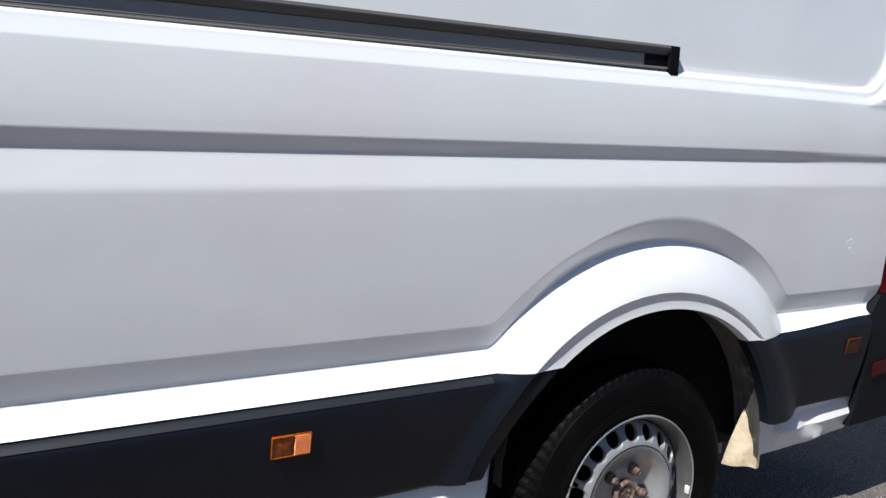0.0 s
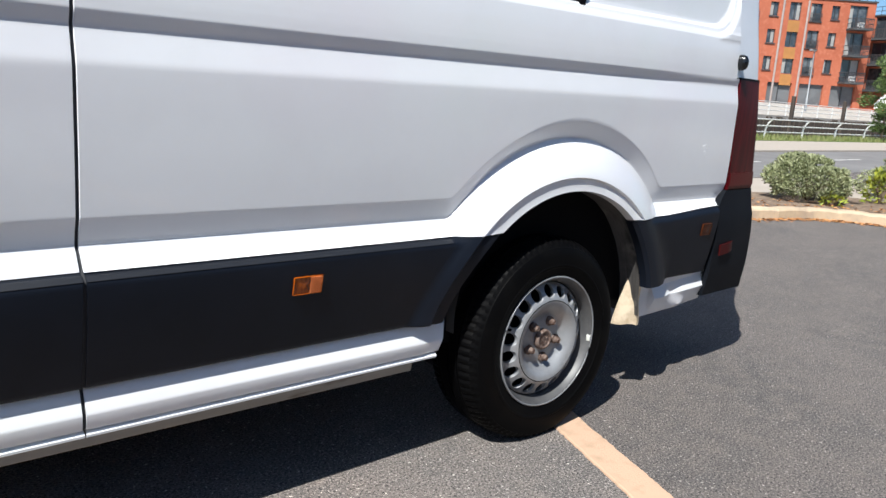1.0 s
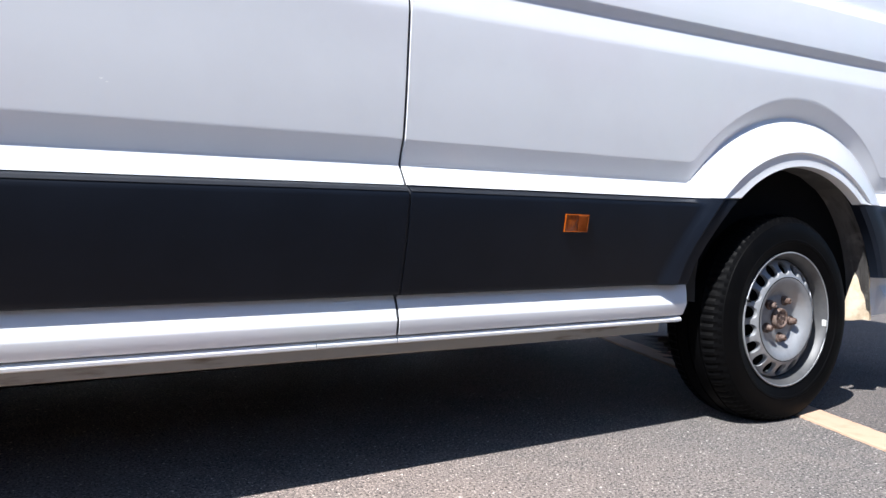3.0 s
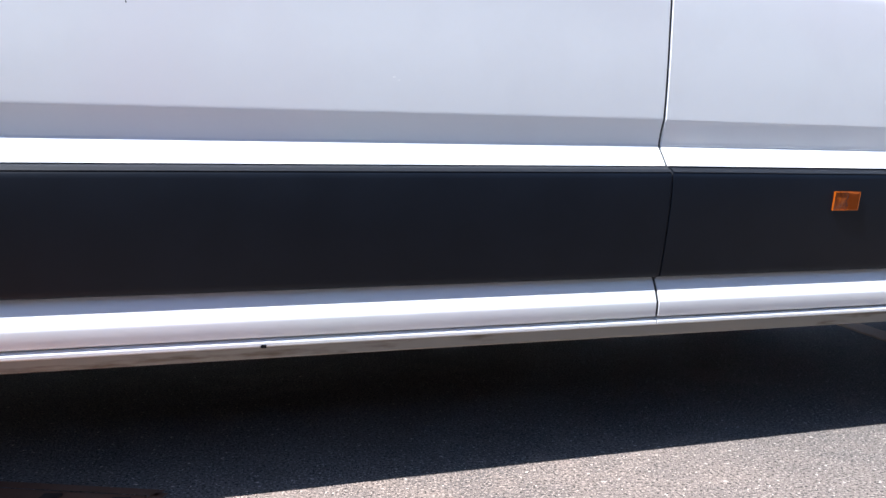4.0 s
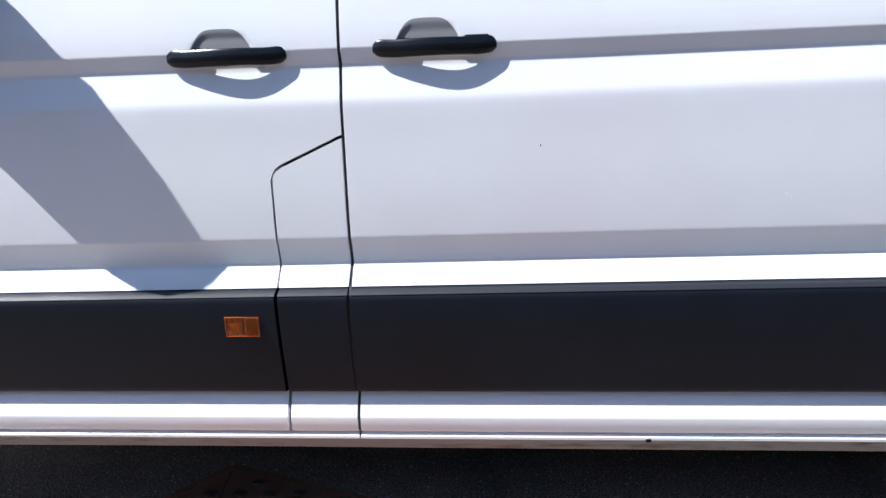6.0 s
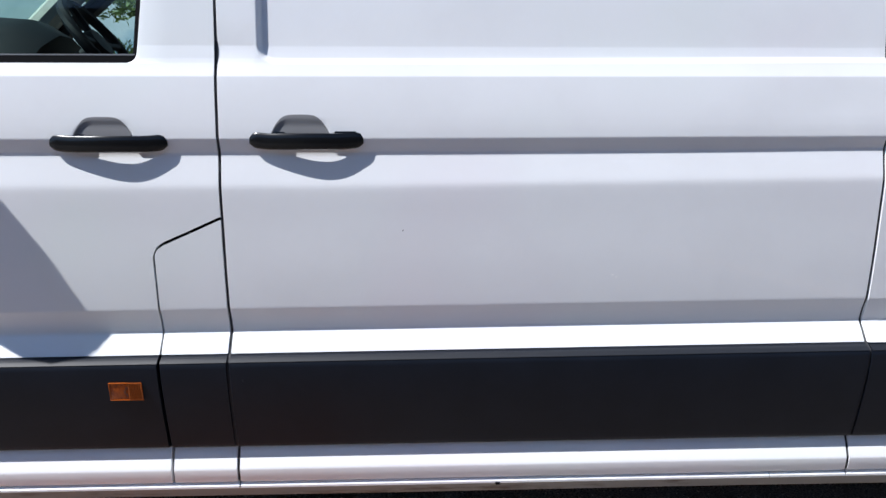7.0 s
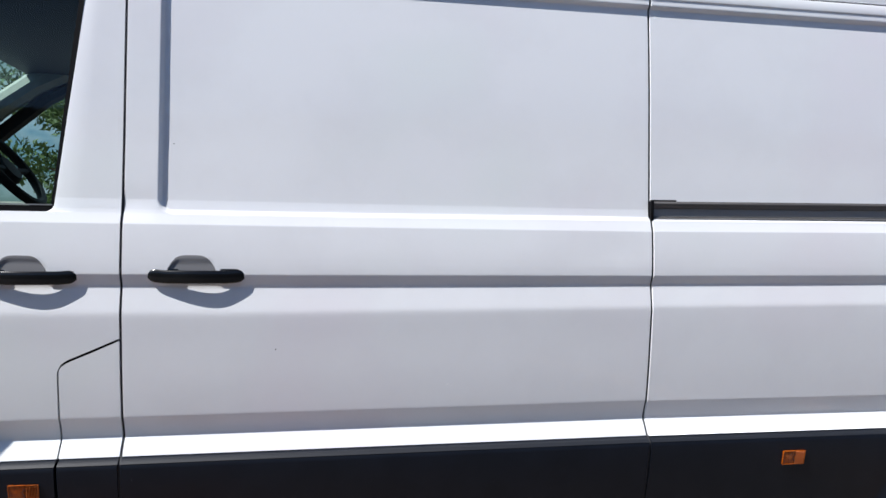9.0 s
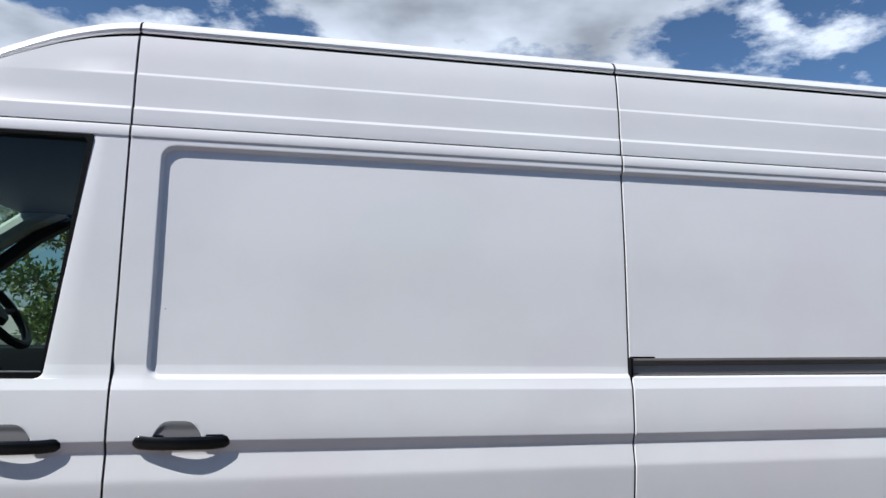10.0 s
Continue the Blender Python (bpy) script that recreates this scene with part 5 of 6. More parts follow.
def slab(pts, z0, z1, bevel=0.0):
    bm = bmesh.new()
    f = bm.faces.new([bm.verts.new((x, y, z1)) for x, y in pts])
    res = bmesh.ops.extrude_face_region(bm, geom=[f])
    bmesh.ops.translate(bm, verts=[g for g in res["geom"] if isinstance(g, bmesh.types.BMVert)], vec=(0, 0, z0 - z1))
    return bm


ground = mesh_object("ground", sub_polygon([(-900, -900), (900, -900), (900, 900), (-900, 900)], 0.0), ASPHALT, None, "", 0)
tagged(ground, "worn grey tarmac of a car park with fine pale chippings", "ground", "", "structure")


def quad_line(name, p0, p1, width, mat, label, z=0.004):
    d = (Vector(p1) - Vector(p0)).normalized()
    n = Vector((-d.y, d.x)) * width / 2
    length = (Vector(p1) - Vector(p0)).length
    rnd = random.Random(name)
    left, right = [], []
    for t in steps(0, 1, max(4, int(length / 0.03))):
        p = Vector(p0) + (Vector(p1) - Vector(p0)) * t
        j0, j1 = rnd.uniform(-0.004, 0.004), rnd.uniform(-0.004, 0.004)
        left.append((p + n * (1 + j0 / width * 2))[:])
        right.append((p - n * (1 + j1 / width * 2))[:])
    bm = bmesh.new()
    a = [bm.verts.new((x, y, z)) for x, y in left]
    b = [bm.verts.new((x, y, z)) for x, y in right]
    for i in range(len(a) - 1):
        bm.faces.new((a[i], a[i + 1], b[i + 1], b[i]))
    edges = [e for e in bm.edges if e.is_boundary]
    res = bmesh.ops.extrude_edge_only(bm, edges=edges)
    bmesh.ops.translate(bm, verts=[g for g in res["geom"] if isinstance(g, bmesh.types.BMVert)], vec=(0, 0, -z - 0.002))
    return tagged(mesh_object(name, bm, mat, None, "", 0), label, "line", "", "structure")


bay_line = thing("bay_line", "row of worn cream edging stones between parking bays", "edging")
bay_line["kind"] = "structure"


def edging_stone(p0, p1, width, z, seed):
    """A flush cream block with a chipped, crumbling border."""
    rnd = random.Random(seed)
    a, b = Vector(p0), Vector(p1)
    d = (b - a).normalized()
    n = Vector((-d.y, d.x))
    length = (b - a).length - 0.004
    rows = []
    j = [0.0, 0.0]
    for t in steps(0, 1, int(length / 0.012)):
        p = a + d * length * t
        j = [0.6 * v + rnd.uniform(-0.0022, 0.0022) for v in j]
        bite = [0.010 * rnd.random() if rnd.random() < 0.07 else 0.0 for _ in j]
        l, r = n * (width / 2 + j[0] - bite[0]), -n * (width / 2 + j[1] - bite[1])
        rows.append([(*(p + q)[:], h) for q, h in ((l * 1.02, -0.01), (l, z - 0.004), (l * 0.93, z), (r * 0.93, z), (r, z - 0.004), (r * 1.02, -0.01))])
    bm = bmesh.new()
    vs = [[bm.verts.new(p) for p in row] for row in rows]
    for u, v in zip(vs, vs[1:]):
        for k in range(5):
            bm.faces.new((u[k], u[k + 1], v[k + 1], v[k]))
    bm.faces.new(vs[0])
    bm.faces.new(vs[-1][::-1])
    return bm


E0, E1 = Vector((1.0, 2.37)), Vector((-0.90, -2.92))
cuts = [0.0, 0.135, 0.292, 0.421, 0.551, 0.681, 0.811, 0.940, 1.0]
for i, (k0, k1) in enumerate(zip(cuts, cuts[1:])):
    part("edging_stone", edging_stone(E0 + (E1 - E0) * k0, E0 + (E1 - E0) * k1, 0.124, 0.009, 60 + i), CREAM, bay_line, "", 30)
quad_line("white_line", (0.035, -0.765), (-0.55, -2.35), 0.095, WHITELINE, "worn white painted line beside the bay line", 0.003)
quad_line("white_line", (0.0, -1.03), (1.9, -1.75), 0.095, WHITELINE, "worn white painted line crossing the tarmac", 0.0025)

# Access cover of cast iron in the tarmac
cover = thing("access_cover", "rust-orange cast iron access cover with square studs, half under the van", "manhole cover")
C0 = Vector((-2.540, 0.186))
EX = Vector((-0.912, 0.409)).normalized()
EY = Vector((-0.45, -0.893)).normalized()


def on_cover(u, v, z):
    p = C0 + EX * u + EY * v
    return (p.x, p.y, z)


def cover_plate(u0, u1, tri):
    bm = bmesh.new()
    pts = [(u0, 0), (u1, 0), (u1, 0.72), (u0, 0.72)]
    pts = [pts[0], pts[1], pts[3]] if tri == 0 else [pts[1], pts[2], pts[3]]
    cen = (sum(p[0] for p in pts) / 3, sum(p[1] for p in pts) / 3)
    pts = [(p[0] + (cen[0] - p[0]) * 0.012, p[1] + (cen[1] - p[1]) * 0.012) for p in pts]
    top = [bm.verts.new(on_cover(u, v, 0.006)) for u, v in pts]
    low = [bm.verts.new(on_cover(u, v, -0.03)) for u, v in pts]
    bm.faces.new(top)
    for i in range(3):
        bm.faces.new((top[i], low[i], low[(i + 1) % 3], top[(i + 1) % 3]))
    return bm, pts


rnd = random.Random(4)
for u0, u1 in ((0.02, 0.54), (0.555, 1.07)):
    for tri in (0, 1):
        bm, pts = cover_plate(u0, u1, tri)
        plate = part("cover_plate", bm, IRON, cover, "", 0)
        stud = bmesh.new()
        for i in range(7):
            for j in range(9):
                u, v = u0 + 0.040 + i * 0.080, 0.04 + j * 0.080 + (0.040 if i % 2 else 0)
                (ax, ay), (bx, by), (cx, cy) = pts
                den = (by - cy) * (ax - cx) + (cx - bx) * (ay - cy)
                l1 = ((by - cy) * (u - cx) + (cx - bx) * (v - cy)) / den
                l2 = ((cy - ay) * (u - cx) + (ax - cx) * (v - cy)) / den
                if min(l1, l2, 1 - l1 - l2) < 0.05 or math.hypot(u - sum(p[0] for p in pts) / 3, v - sum(p[1] for p in pts) / 3) < 0.06:
                    continue
                c = on_cover(u, v, 0)
                ang = math.atan2(EX.y, EX.x) + radians(8)
                box(stud, -0.019, 0.019, -0.014, 0.014, 0.004, 0.0115, 0, pose(c[0], c[1], 0, 0, 0, math.degrees(ang)))
        part("stud", stud, IRONDARK, plate, "worn raised square studs", 0)["kind"] = "stuff"
        key = bmesh.new()
        cx_, cy_ = sum(p[0] for p in pts) / 3, sum(p[1] for p in pts) / 3
        k = on_cover(cx_, cy_, 0)
        lathe(key, [(0.0, 0.009), (0.010, 0.009), (0.012, 0.007), (0.034, 0.007), (0.035, 0.0105), (0.043, 0.0105), (0.045, 0.004)], 20, "z", (k[0], k[1], 0))
        part("key_socket", key, IRONDARK, plate, "round lifting socket", 0)
for row, (u_, v_, n_) in enumerate(((0.20, 0.60, 4), (0.17, 0.655, 5))):
    for i in range(n_):
        c = on_cover(u_ + i * 0.030, v_, 0)
        part("cast_mark", boxed(-0.009, 0.009, -0.012, 0.012, 0.004, 0.009, 0.001, pose(c[0], c[1], 0, 0, 0, math.degrees(math.atan2(EX.y, EX.x)))), IRONDARK, cover, "worn cast mark", 0)
fr = bmesh.new()
for a, b in (((0, -0.02), (1.09, -0.02)), ((0, 0.74), (1.09, 0.74)), ((0, -0.02), (0, 0.74)), ((1.09, -0.02), (1.09, 0.74))):
    pa, pb = Vector(on_cover(*a, 0)), Vector(on_cover(*b, 0))
    d = (pb - pa).normalized()
    n = Vector((-d.y, d.x, 0)) * 0.016
    top = [fr.verts.new(p + Vector((0, 0, 0.005))) for p in (pa - n, pa + n, pb + n, pb - n)]
    fr.faces.new(top)
part("cover_frame", fr, IRON, cover, "rusty iron frame", 0)

# ---- beyond the van: planter, road, river bank ----
KERBLINE = [(1.5, 3.9), (3.2, 3.3), (4.6, 2.75), (5.5, 2.42), (6.2, 2.2), (6.65, 2.0), (6.92, 1.7), (7.02, 1.3), (7.0, 0.8), (6.85, 0.1), (6.7, -0.8), (6.6, -1.8), (6.5, -3.2)]


def offset_line(line, d):
    out = []
    for i, p in enumerate(line):
        a, b = Vector(line[max(i - 1, 0)]), Vector(line[min(i + 1, len(line) - 1)])
        t = (b - a).normalized()
        out.append((p[0] - t.y * d * -1 * -1, p[1] + t.x * d))
    return out


def smooth_line(line, n=6):
    out = []
    for i in range(len(line) - 1):
        p0, p1, p2, p3 = (Vector(line[max(min(k, len(line) - 1), 0)]) for k in (i - 1, i, i + 1, i + 2))
        for k in range(n):
            t = k / n
            out.append((0.5 * (2 * p1 + (p2 - p0) * t + (2 * p0 - 5 * p1 + 4 * p2 - p3) * t * t + (3 * p1 - p0 - 3 * p2 + p3) * t ** 3))[:])
    out.append(line[-1])
    return out


kerb = thing("planter_kerb", "curved buff kerb stones edging the planted bed", "kerb")
kerb["kind"] = "structure"
smooth = smooth_line(KERBLINE, 5)
inner = offset_line(smooth, 0.15)
step_n = 4
for i in range(0, len(smooth) - step_n, step_n):
    bm = bmesh.new()
    ring = []
    for k in range(i, i + step_n + 1):
        (ox, oy), (ix, iy) = smooth[k], inner[k]
        f = 0.01 if k in (i, i + step_n) else 0
        ring.append([bm.verts.new(p) for p in ((ox, oy, -0.02), (ox, oy, 0.095 - f), (ox + (ix - ox) * 0.12, oy + (iy - oy) * 0.12, 0.118 - f), (ix, iy, 0.12 - f), (ix, iy, 0.0))])
    for a, b in zip(ring, ring[1:]):
        for q in range(4):
            bm.faces.new((a[q], a[q + 1], b[q + 1], b[q]))
    bm.faces.new(ring[0])
    bm.faces.new(ring[-1])
    part("kerb_stone", bm, KERB, kerb, "", 30)
bed = mesh_object("planting_bed", slab([(x, y) for x, y in inner] + [(8.6, -3.2), (8.9, 0.5), (8.7, 2.6), (7.2, 3.6), (5.0, 4.2), (1.6, 4.5)], 0.0, 0.10), SOIL, None, "", 0)
tagged(bed, "brown bark mulch in the planted bed", "soil", "", "structure")
pave = mesh_object("pavement", slab([(-60, 4.5), (1.6, 4.5), (5.0, 4.2), (7.2, 3.6), (8.7, 2.6), (8.9, 0.5), (8.6, -6), (11.5, -6), (12.0, 1.0), (10.6, 4.1), (8.0, 5.4), (-60, 5.6)], 0.0, 0.09), PAVING, None, "", 0)
tagged(pave, "pale buff pavement beside the road", "pavement", "", "structure")
road = mesh_object("road", sub_polygon([(-200, 5.0), (300, 5.0), (300, 9.6), (-200, 9.6)], 0.006), ROADMAT, None, "", 0)
tagged(road, "grey tarmac road with a pale centre line", "road", "", "structure")
for i in range(8):
    x = 6 + i * 6
    d = mesh_object("road_mark", slab([(x, 7.2), (x + 3.6, 7.2), (x + 3.6, 7.32), (x, 7.32)], 0.004, 0.010), WHITELINE, road, "", 0)
far_kerb = mesh_object("far_pavement", slab([(-200, 9.6), (300, 9.6), (300, 14.0), (-200, 14.0)], 0.0, 0.06), PAVING, None, "", 0)
tagged(far_kerb, "pale paved footway across the road", "pavement", "", "structure")
verge = mesh_object("verge", slab([(-200, 14.0), (300, 14.0), (300, 17.0), (-200, 17.0)], 0.0, 0.09), GRASS, None, "", 0)
tagged(verge, "strip of rough green grass along the river", "grass", "", "structure")

# A plain brown wall, added unseen behind the camera, blocks the low sky light.
SKYBLOCK = material("brown_sky_block", (0.10, 0.075, 0.06), 0.9)
mottle(SKYBLOCK, (0.065, 0.055, 0.045), 1.2)
yard = mesh_object("sky_block_south", boxed(-30, 26, -10.4, -10.0, 0.0, 4.2), SKYBLOCK, None, "", 0)
tagged(yard, "added unseen dark brown wall that blocks low sky light", "wall", "", "structure")

# ---- river bank, railings ----
RAILWHITE = material("white_painted_railing", (0.72, 0.72, 0.70), 0.5)
mottle(RAILWHITE, (0.55, 0.54, 0.52), 12.0)
TIMBER = material("dark_wet_timber", (0.045, 0.035, 0.028), 0.9)
mottle(TIMBER, (0.09, 0.07, 0.055), 2.0, stretch=(3, 3, 0.4))
WATER = material("brown_river_water", (0.06, 0.055, 0.04), 0.12)
relief(WATER, 1.5, 0.3, 0.05)
QUAY = material("pale_quay_stone", (0.40, 0.37, 0.33), 0.9)
mottle(QUAY, (0.33, 0.305, 0.28), 0.7)
BRICK = material("orange_red_brick", (0.42, 0.125, 0.065), 0.9)
mottle(BRICK, (0.36, 0.098, 0.050), 0.35, 0.4, 0.65)
mottle(BRICK, (0.48, 0.17, 0.10), 3.0, 0.5, 0.75)
PANEL = material("ochre_wall_panel", (0.42, 0.19, 0.055), 0.8)
mottle(PANEL, (0.35, 0.165, 0.05), 1.0)
PENT = material("brown_penthouse_cladding", (0.28, 0.175, 0.105), 0.8)
mottle(PENT, (0.15, 0.095, 0.06), 1.0)
ROOFGREY = material("dark_grey_roof", (0.055, 0.058, 0.062), 0.7)
mottle(ROOFGREY, (0.075, 0.078, 0.082), 0.6)
FRAMEGREY = material("grey_window_frame", (0.05, 0.052, 0.056), 0.5)
PANE = material("dark_window_pane", (0.035, 0.045, 0.055), 0.08, spec=0.8)
mottle(PANE, (0.16, 0.17, 0.18), 0.7, 0.5, 0.7)
CURTAIN = material("pale_curtain", (0.34, 0.34, 0.33), 0.9)
mottle(CURTAIN, (0.28, 0.28, 0.27), 6.0, stretch=(4, 4, 0.3))
PIPE = material("pale_downpipe", (0.40, 0.34, 0.31), 0.5)
mottle(PIPE, (0.33, 0.28, 0.26), 2.0)
SHOP = material("grey_shopfront", (0.10, 0.105, 0.11), 0.3)
mottle(SHOP, (0.16, 0.165, 0.17), 0.5)
CARWHITE = material("far_white_paint", (0.78, 0.78, 0.78), 0.3)
mottle(CARWHITE, (0.70, 0.70, 0.70), 2.0)
GALV = material("galvanised_pole", (0.27, 0.28, 0.29), 0.5, 0.4)
mottle(GALV, (0.30, 0.31, 0.32), 5.0)
BARK = material("young_bark", (0.11, 0.08, 0.055), 0.9)
mottle(BARK, (0.17, 0.13, 0.09), 12.0)
relief(BARK, 40, 0.6, 0.01)


def leaf_material(name, a, b, c):
    m = material(name, a, 0.6)
    n, l = m.node_tree.nodes, m.node_tree.links
    geo = n.new("ShaderNodeNewGeometry")
    ramp = n.new("ShaderNodeValToRGB")
    ramp.color_ramp.elements[0].color, ramp.color_ramp.elements[1].color = (*a, 1), (*b, 1)
    e = ramp.color_ramp.elements.new(0.85)
    e.color = (*c, 1)
    l.new(geo.outputs["Random Per Island"], ramp.inputs["Fac"])
    l.new(ramp.outputs["Color"], n["Principled BSDF"].inputs["Base Color"])
    n["Principled BSDF"].inputs["Subsurface Weight"].default_value = 0.0
    return m


LEAF_SILVER = leaf_material("silvery_green_leaves", (0.12, 0.145, 0.05), (0.25, 0.27, 0.125), (0.38, 0.40, 0.23))
LEAF_GREEN = leaf_material("mid_green_leaves", (0.055, 0.10, 0.024), (0.11, 0.165, 0.04), (0.17, 0.23, 0.07))
LEAF_YELLOW = leaf_material("yellow_green_leaves", (0.32, 0.33, 0.03), (0.50, 0.48, 0.05), (0.20, 0.25, 0.03))
LEAF_DEAD = leaf_material("dry_orange_leaves", (0.50, 0.24, 0.08), (0.60, 0.34, 0.14), (0.36, 0.17, 0.07))
GRASSBLADE = leaf_material("grass_blades", (0.10, 0.15, 0.03), (0.18, 0.22, 0.06), (0.26, 0.26, 0.10))

water = mesh_object("water", sub_polygon([(-200, 17.0), (300, 17.0), (300, 40.0), (-200, 40.0)], 0.02), WATER, None, "", 0)
tagged(water, "dark brown river water between the banks", "river", "", "structure")
quay = mesh_object("far_quay", sheet([[(x, y, z) for y, z in ((24.0, 0.0), (24.0, 1.2), (25.5, 1.22), (28.5, 2.2), (300.0, 2.28))] for x in (-60.0, 300.0)], 0.0), QUAY, None, "", 0)
tagged(quay, "pale stone quay across the river", "quay", "", "structure")
piles = thing("timber_river_wall", "dark timber piles lining the far river wall", "river wall")
pile_bm = boxed(-0.17, 0.17, -0.16, 0.16, -0.2, 1.12, 0.02)
first = part("pile", pile_bm, TIMBER, piles, "", 0)
first.location = (20, 23.8, 0)
rnd = random.Random(7)
for i in range(1, 150):
    o = new("pile", first.data)
    o.parent = piles
    o.location = (20 + i * 0.42, 23.8 + rnd.uniform(-0.05, 0.05), rnd.uniform(-0.25, 0.0))
for x in (33.2, 50.0, 58.5):
    o = new("tall_pile", first.data)
    o.parent = piles
    o.location, o.scale = (x, 22.9, 0), (0.7, 0.7, 2.3)


def railing(name, label, x0, n, gap, y, z, h, lean):
    r = thing(name, label, "railing")
    for i in range(n):
        bm = bmesh.new()
        x = x0 + i * gap
        tube(bm, [(x, y, z), (x, y - lean * 0.1, z + h * 0.5), (x, y - lean * 0.45, z + h * 0.8), (x, y - lean, z + h)], [0.05, 0.045, 0.04, 0.035], 6)
        part("post", bm, RAILWHITE, r)
    for k, f in ((0.98, 1.0), (0.66, 0.22), (0.36, 0.05)):
        bm = bmesh.new()
        tube(bm, [(x0 - 2, y - lean * f, z + h * k), (x0 + n * gap, y - lean * f, z + h * k)], 0.033, 6)
        part("rail", bm, RAILWHITE, r)
    return r


railing("river_railing", "white painted metal railing with curved posts beside the river", 12.2, 18, 3.7, 14.9, 0.07, 0.92, 0.32)
railing("quay_railing", "white metal railing along the far quay", 26.0, 24, 2.6, 24.3, 1.2, 0.95, 0.0)

blades = bmesh.new()
rnd = random.Random(11)
for i in range(5200):
    x, y = rnd.uniform(22, 52), rnd.uniform(14.05, 15.6)
    h, w, a = rnd.uniform(0.10, 0.30), rnd.uniform(0.015, 0.03), rnd.uniform(0, math.pi)
    dx, dy = w * math.cos(a), w * math.sin(a)
    bm_v = [blades.verts.new(p) for p in ((x - dx, y - dy, 0.085), (x + dx, y + dy, 0.085), (x + rnd.uniform(-0.08, 0.08), y + rnd.uniform(-0.08, 0.08), 0.085 + h))]
    blades.faces.new(bm_v)
tagged(mesh_object("grass", blades, GRASSBLADE, None, "", 0), "tufts of rough green grass on the verge", "grass", "", "stuff")


# ---- plants ----
def leaf_cloud(bm, rnd, centre, radii, count, size, low=-0.2, hollow=0.55, lumps=5):
    """Small bent leaves through a lumpy, gappy dome."""
    seeds = [(Vector((rnd.gauss(0, 1), rnd.gauss(0, 1), rnd.gauss(0.4, 0.8))).normalized(), rnd.uniform(0.7, 1.15)) for _ in range(lumps * 4)]
    c = Vector(centre)
    for _ in range(count):
        d = Vector((rnd.gauss(0, 1), rnd.gauss(0, 1), rnd.gauss(0, 1))).normalized()
        if d.z < low:
            d.z = -d.z
        near = max(seeds, key=lambda s: s[0].dot(d))
        r = (near[1] * (0.72 + 0.28 * max(near[0].dot(d), 0) ** 6)) * rnd.uniform(hollow, 1.0) ** 0.5
        p = c + Vector((d.x * radii[0], d.y * radii[1], d.z * radii[2])) * r
        up = (d + Vector((rnd.uniform(-1, 1), rnd.uniform(-1, 1), rnd.uniform(-0.4, 1)))).normalized()
        side = up.cross(Vector((rnd.uniform(-1, 1), rnd.uniform(-1, 1), rnd.uniform(-1, 1)))).normalized()
        s = size * rnd.uniform(0.6, 1.4)
        v = [bm.verts.new(p + q) for q in (-side * s * 0.28, up * s * 0.5 - side * s * 0.1, up * s, up * s * 0.5 + side * s * 0.3)]
        bm.faces.new(v)


def shrub(name, label, at, radii, count, size, mat, seed):
    rnd = random.Random(seed)
    s = thing(name, label, "shrub")
    bm = bmesh.new()
    leaf_cloud(bm, rnd, (at[0], at[1], at[2] + radii[2] * 0.42), (radii[0], radii[1], radii[2] * 0.66), count, size, -0.55, 0.62, 9)
    part("foliage", bm, mat, s, "", 0)
    st = bmesh.new()
    for i in range(14):
        a, k = rnd.uniform(0, 6.28), rnd.uniform(0.25, 0.8)
        tube(st, [at, (at[0] + radii[0] * k * 0.4 * math.cos(a), at[1] + radii[1] * k * 0.4 * math.sin(a), at[2] + radii[2] * 0.4), (at[0] + radii[0] * k * math.cos(a), at[1] + radii[1] * k * math.sin(a), at[2] + radii[2] * 0.8)], [0.012, 0.008, 0.004], 5)
    part("stems", st, BARK, s)
    return s


shrub("lavender_bush", "rounded silvery-green bush in the planted bed", (7.60, 2.54, 0.10), (0.58, 0.56, 0.51), 16000, 0.040, LEAF_SILVER, 1)
shrub("lavender_bush", "rounded silvery-green bush in the planted bed", (9.35, 2.05, 0.10), (0.62, 0.58, 0.52), 11000, 0.040, LEAF_SILVER, 2)
shrub("golden_shrub", "small yellow-green leafy shrub beside the kerb", (8.40, 1.98, 0.10), (0.18, 0.18, 0.38), 420, 0.075, LEAF_YELLOW, 3)
shrub("dark_shrub", "dense dark green shrub in the planted bed", (8.75, 1.25, 0.10), (0.45, 0.5, 0.85), 9000, 0.055, LEAF_GREEN, 4)
shrub("dark_shrub", "dense dark green shrub in the planted bed", (8.6, 0.2, 0.10), (0.5, 0.55, 0.7), 7000, 0.055, LEAF_GREEN, 5)
shrub("creeping_plant", "low yellow-green plant under a bush", (7.35, 2.12, 0.10), (0.13, 0.12, 0.12), 120, 0.06, LEAF_YELLOW, 6)

litter = bmesh.new()
rnd = random.Random(21)
for _ in range(900):
    t = rnd.uniform(0.25, 0.85)
    k = t * (len(smooth) - 1)
    i = int(k)
    a, b = Vector(smooth[i]), Vector(smooth[min(i + 1, len(smooth) - 1)])
    p = a + (b - a) * (k - i)
    tn = (b - a).normalized()
    off = -abs(rnd.gauss(0.02, 0.07)) if rnd.random() < 0.75 else rnd.uniform(0.18, 0.9)
    z = 0.004 if off < 0 else 0.108
    p = p + Vector((-tn.y, tn.x)) * off
    s, ang = rnd.uniform(0.015, 0.04), rnd.uniform(0, 6.28)
    lift = rnd.uniform(0.002, 0.02)
    q = [(s, 0, 0), (0, s * 0.5, lift), (-s, 0, 0.003), (0, -s * 0.5, lift * 0.5)]
    litter.faces.new([litter.verts.new((p.x + u * math.cos(ang) - v * math.sin(ang), p.y + u * math.sin(ang) + v * math.cos(ang), z + w)) for u, v, w in q])
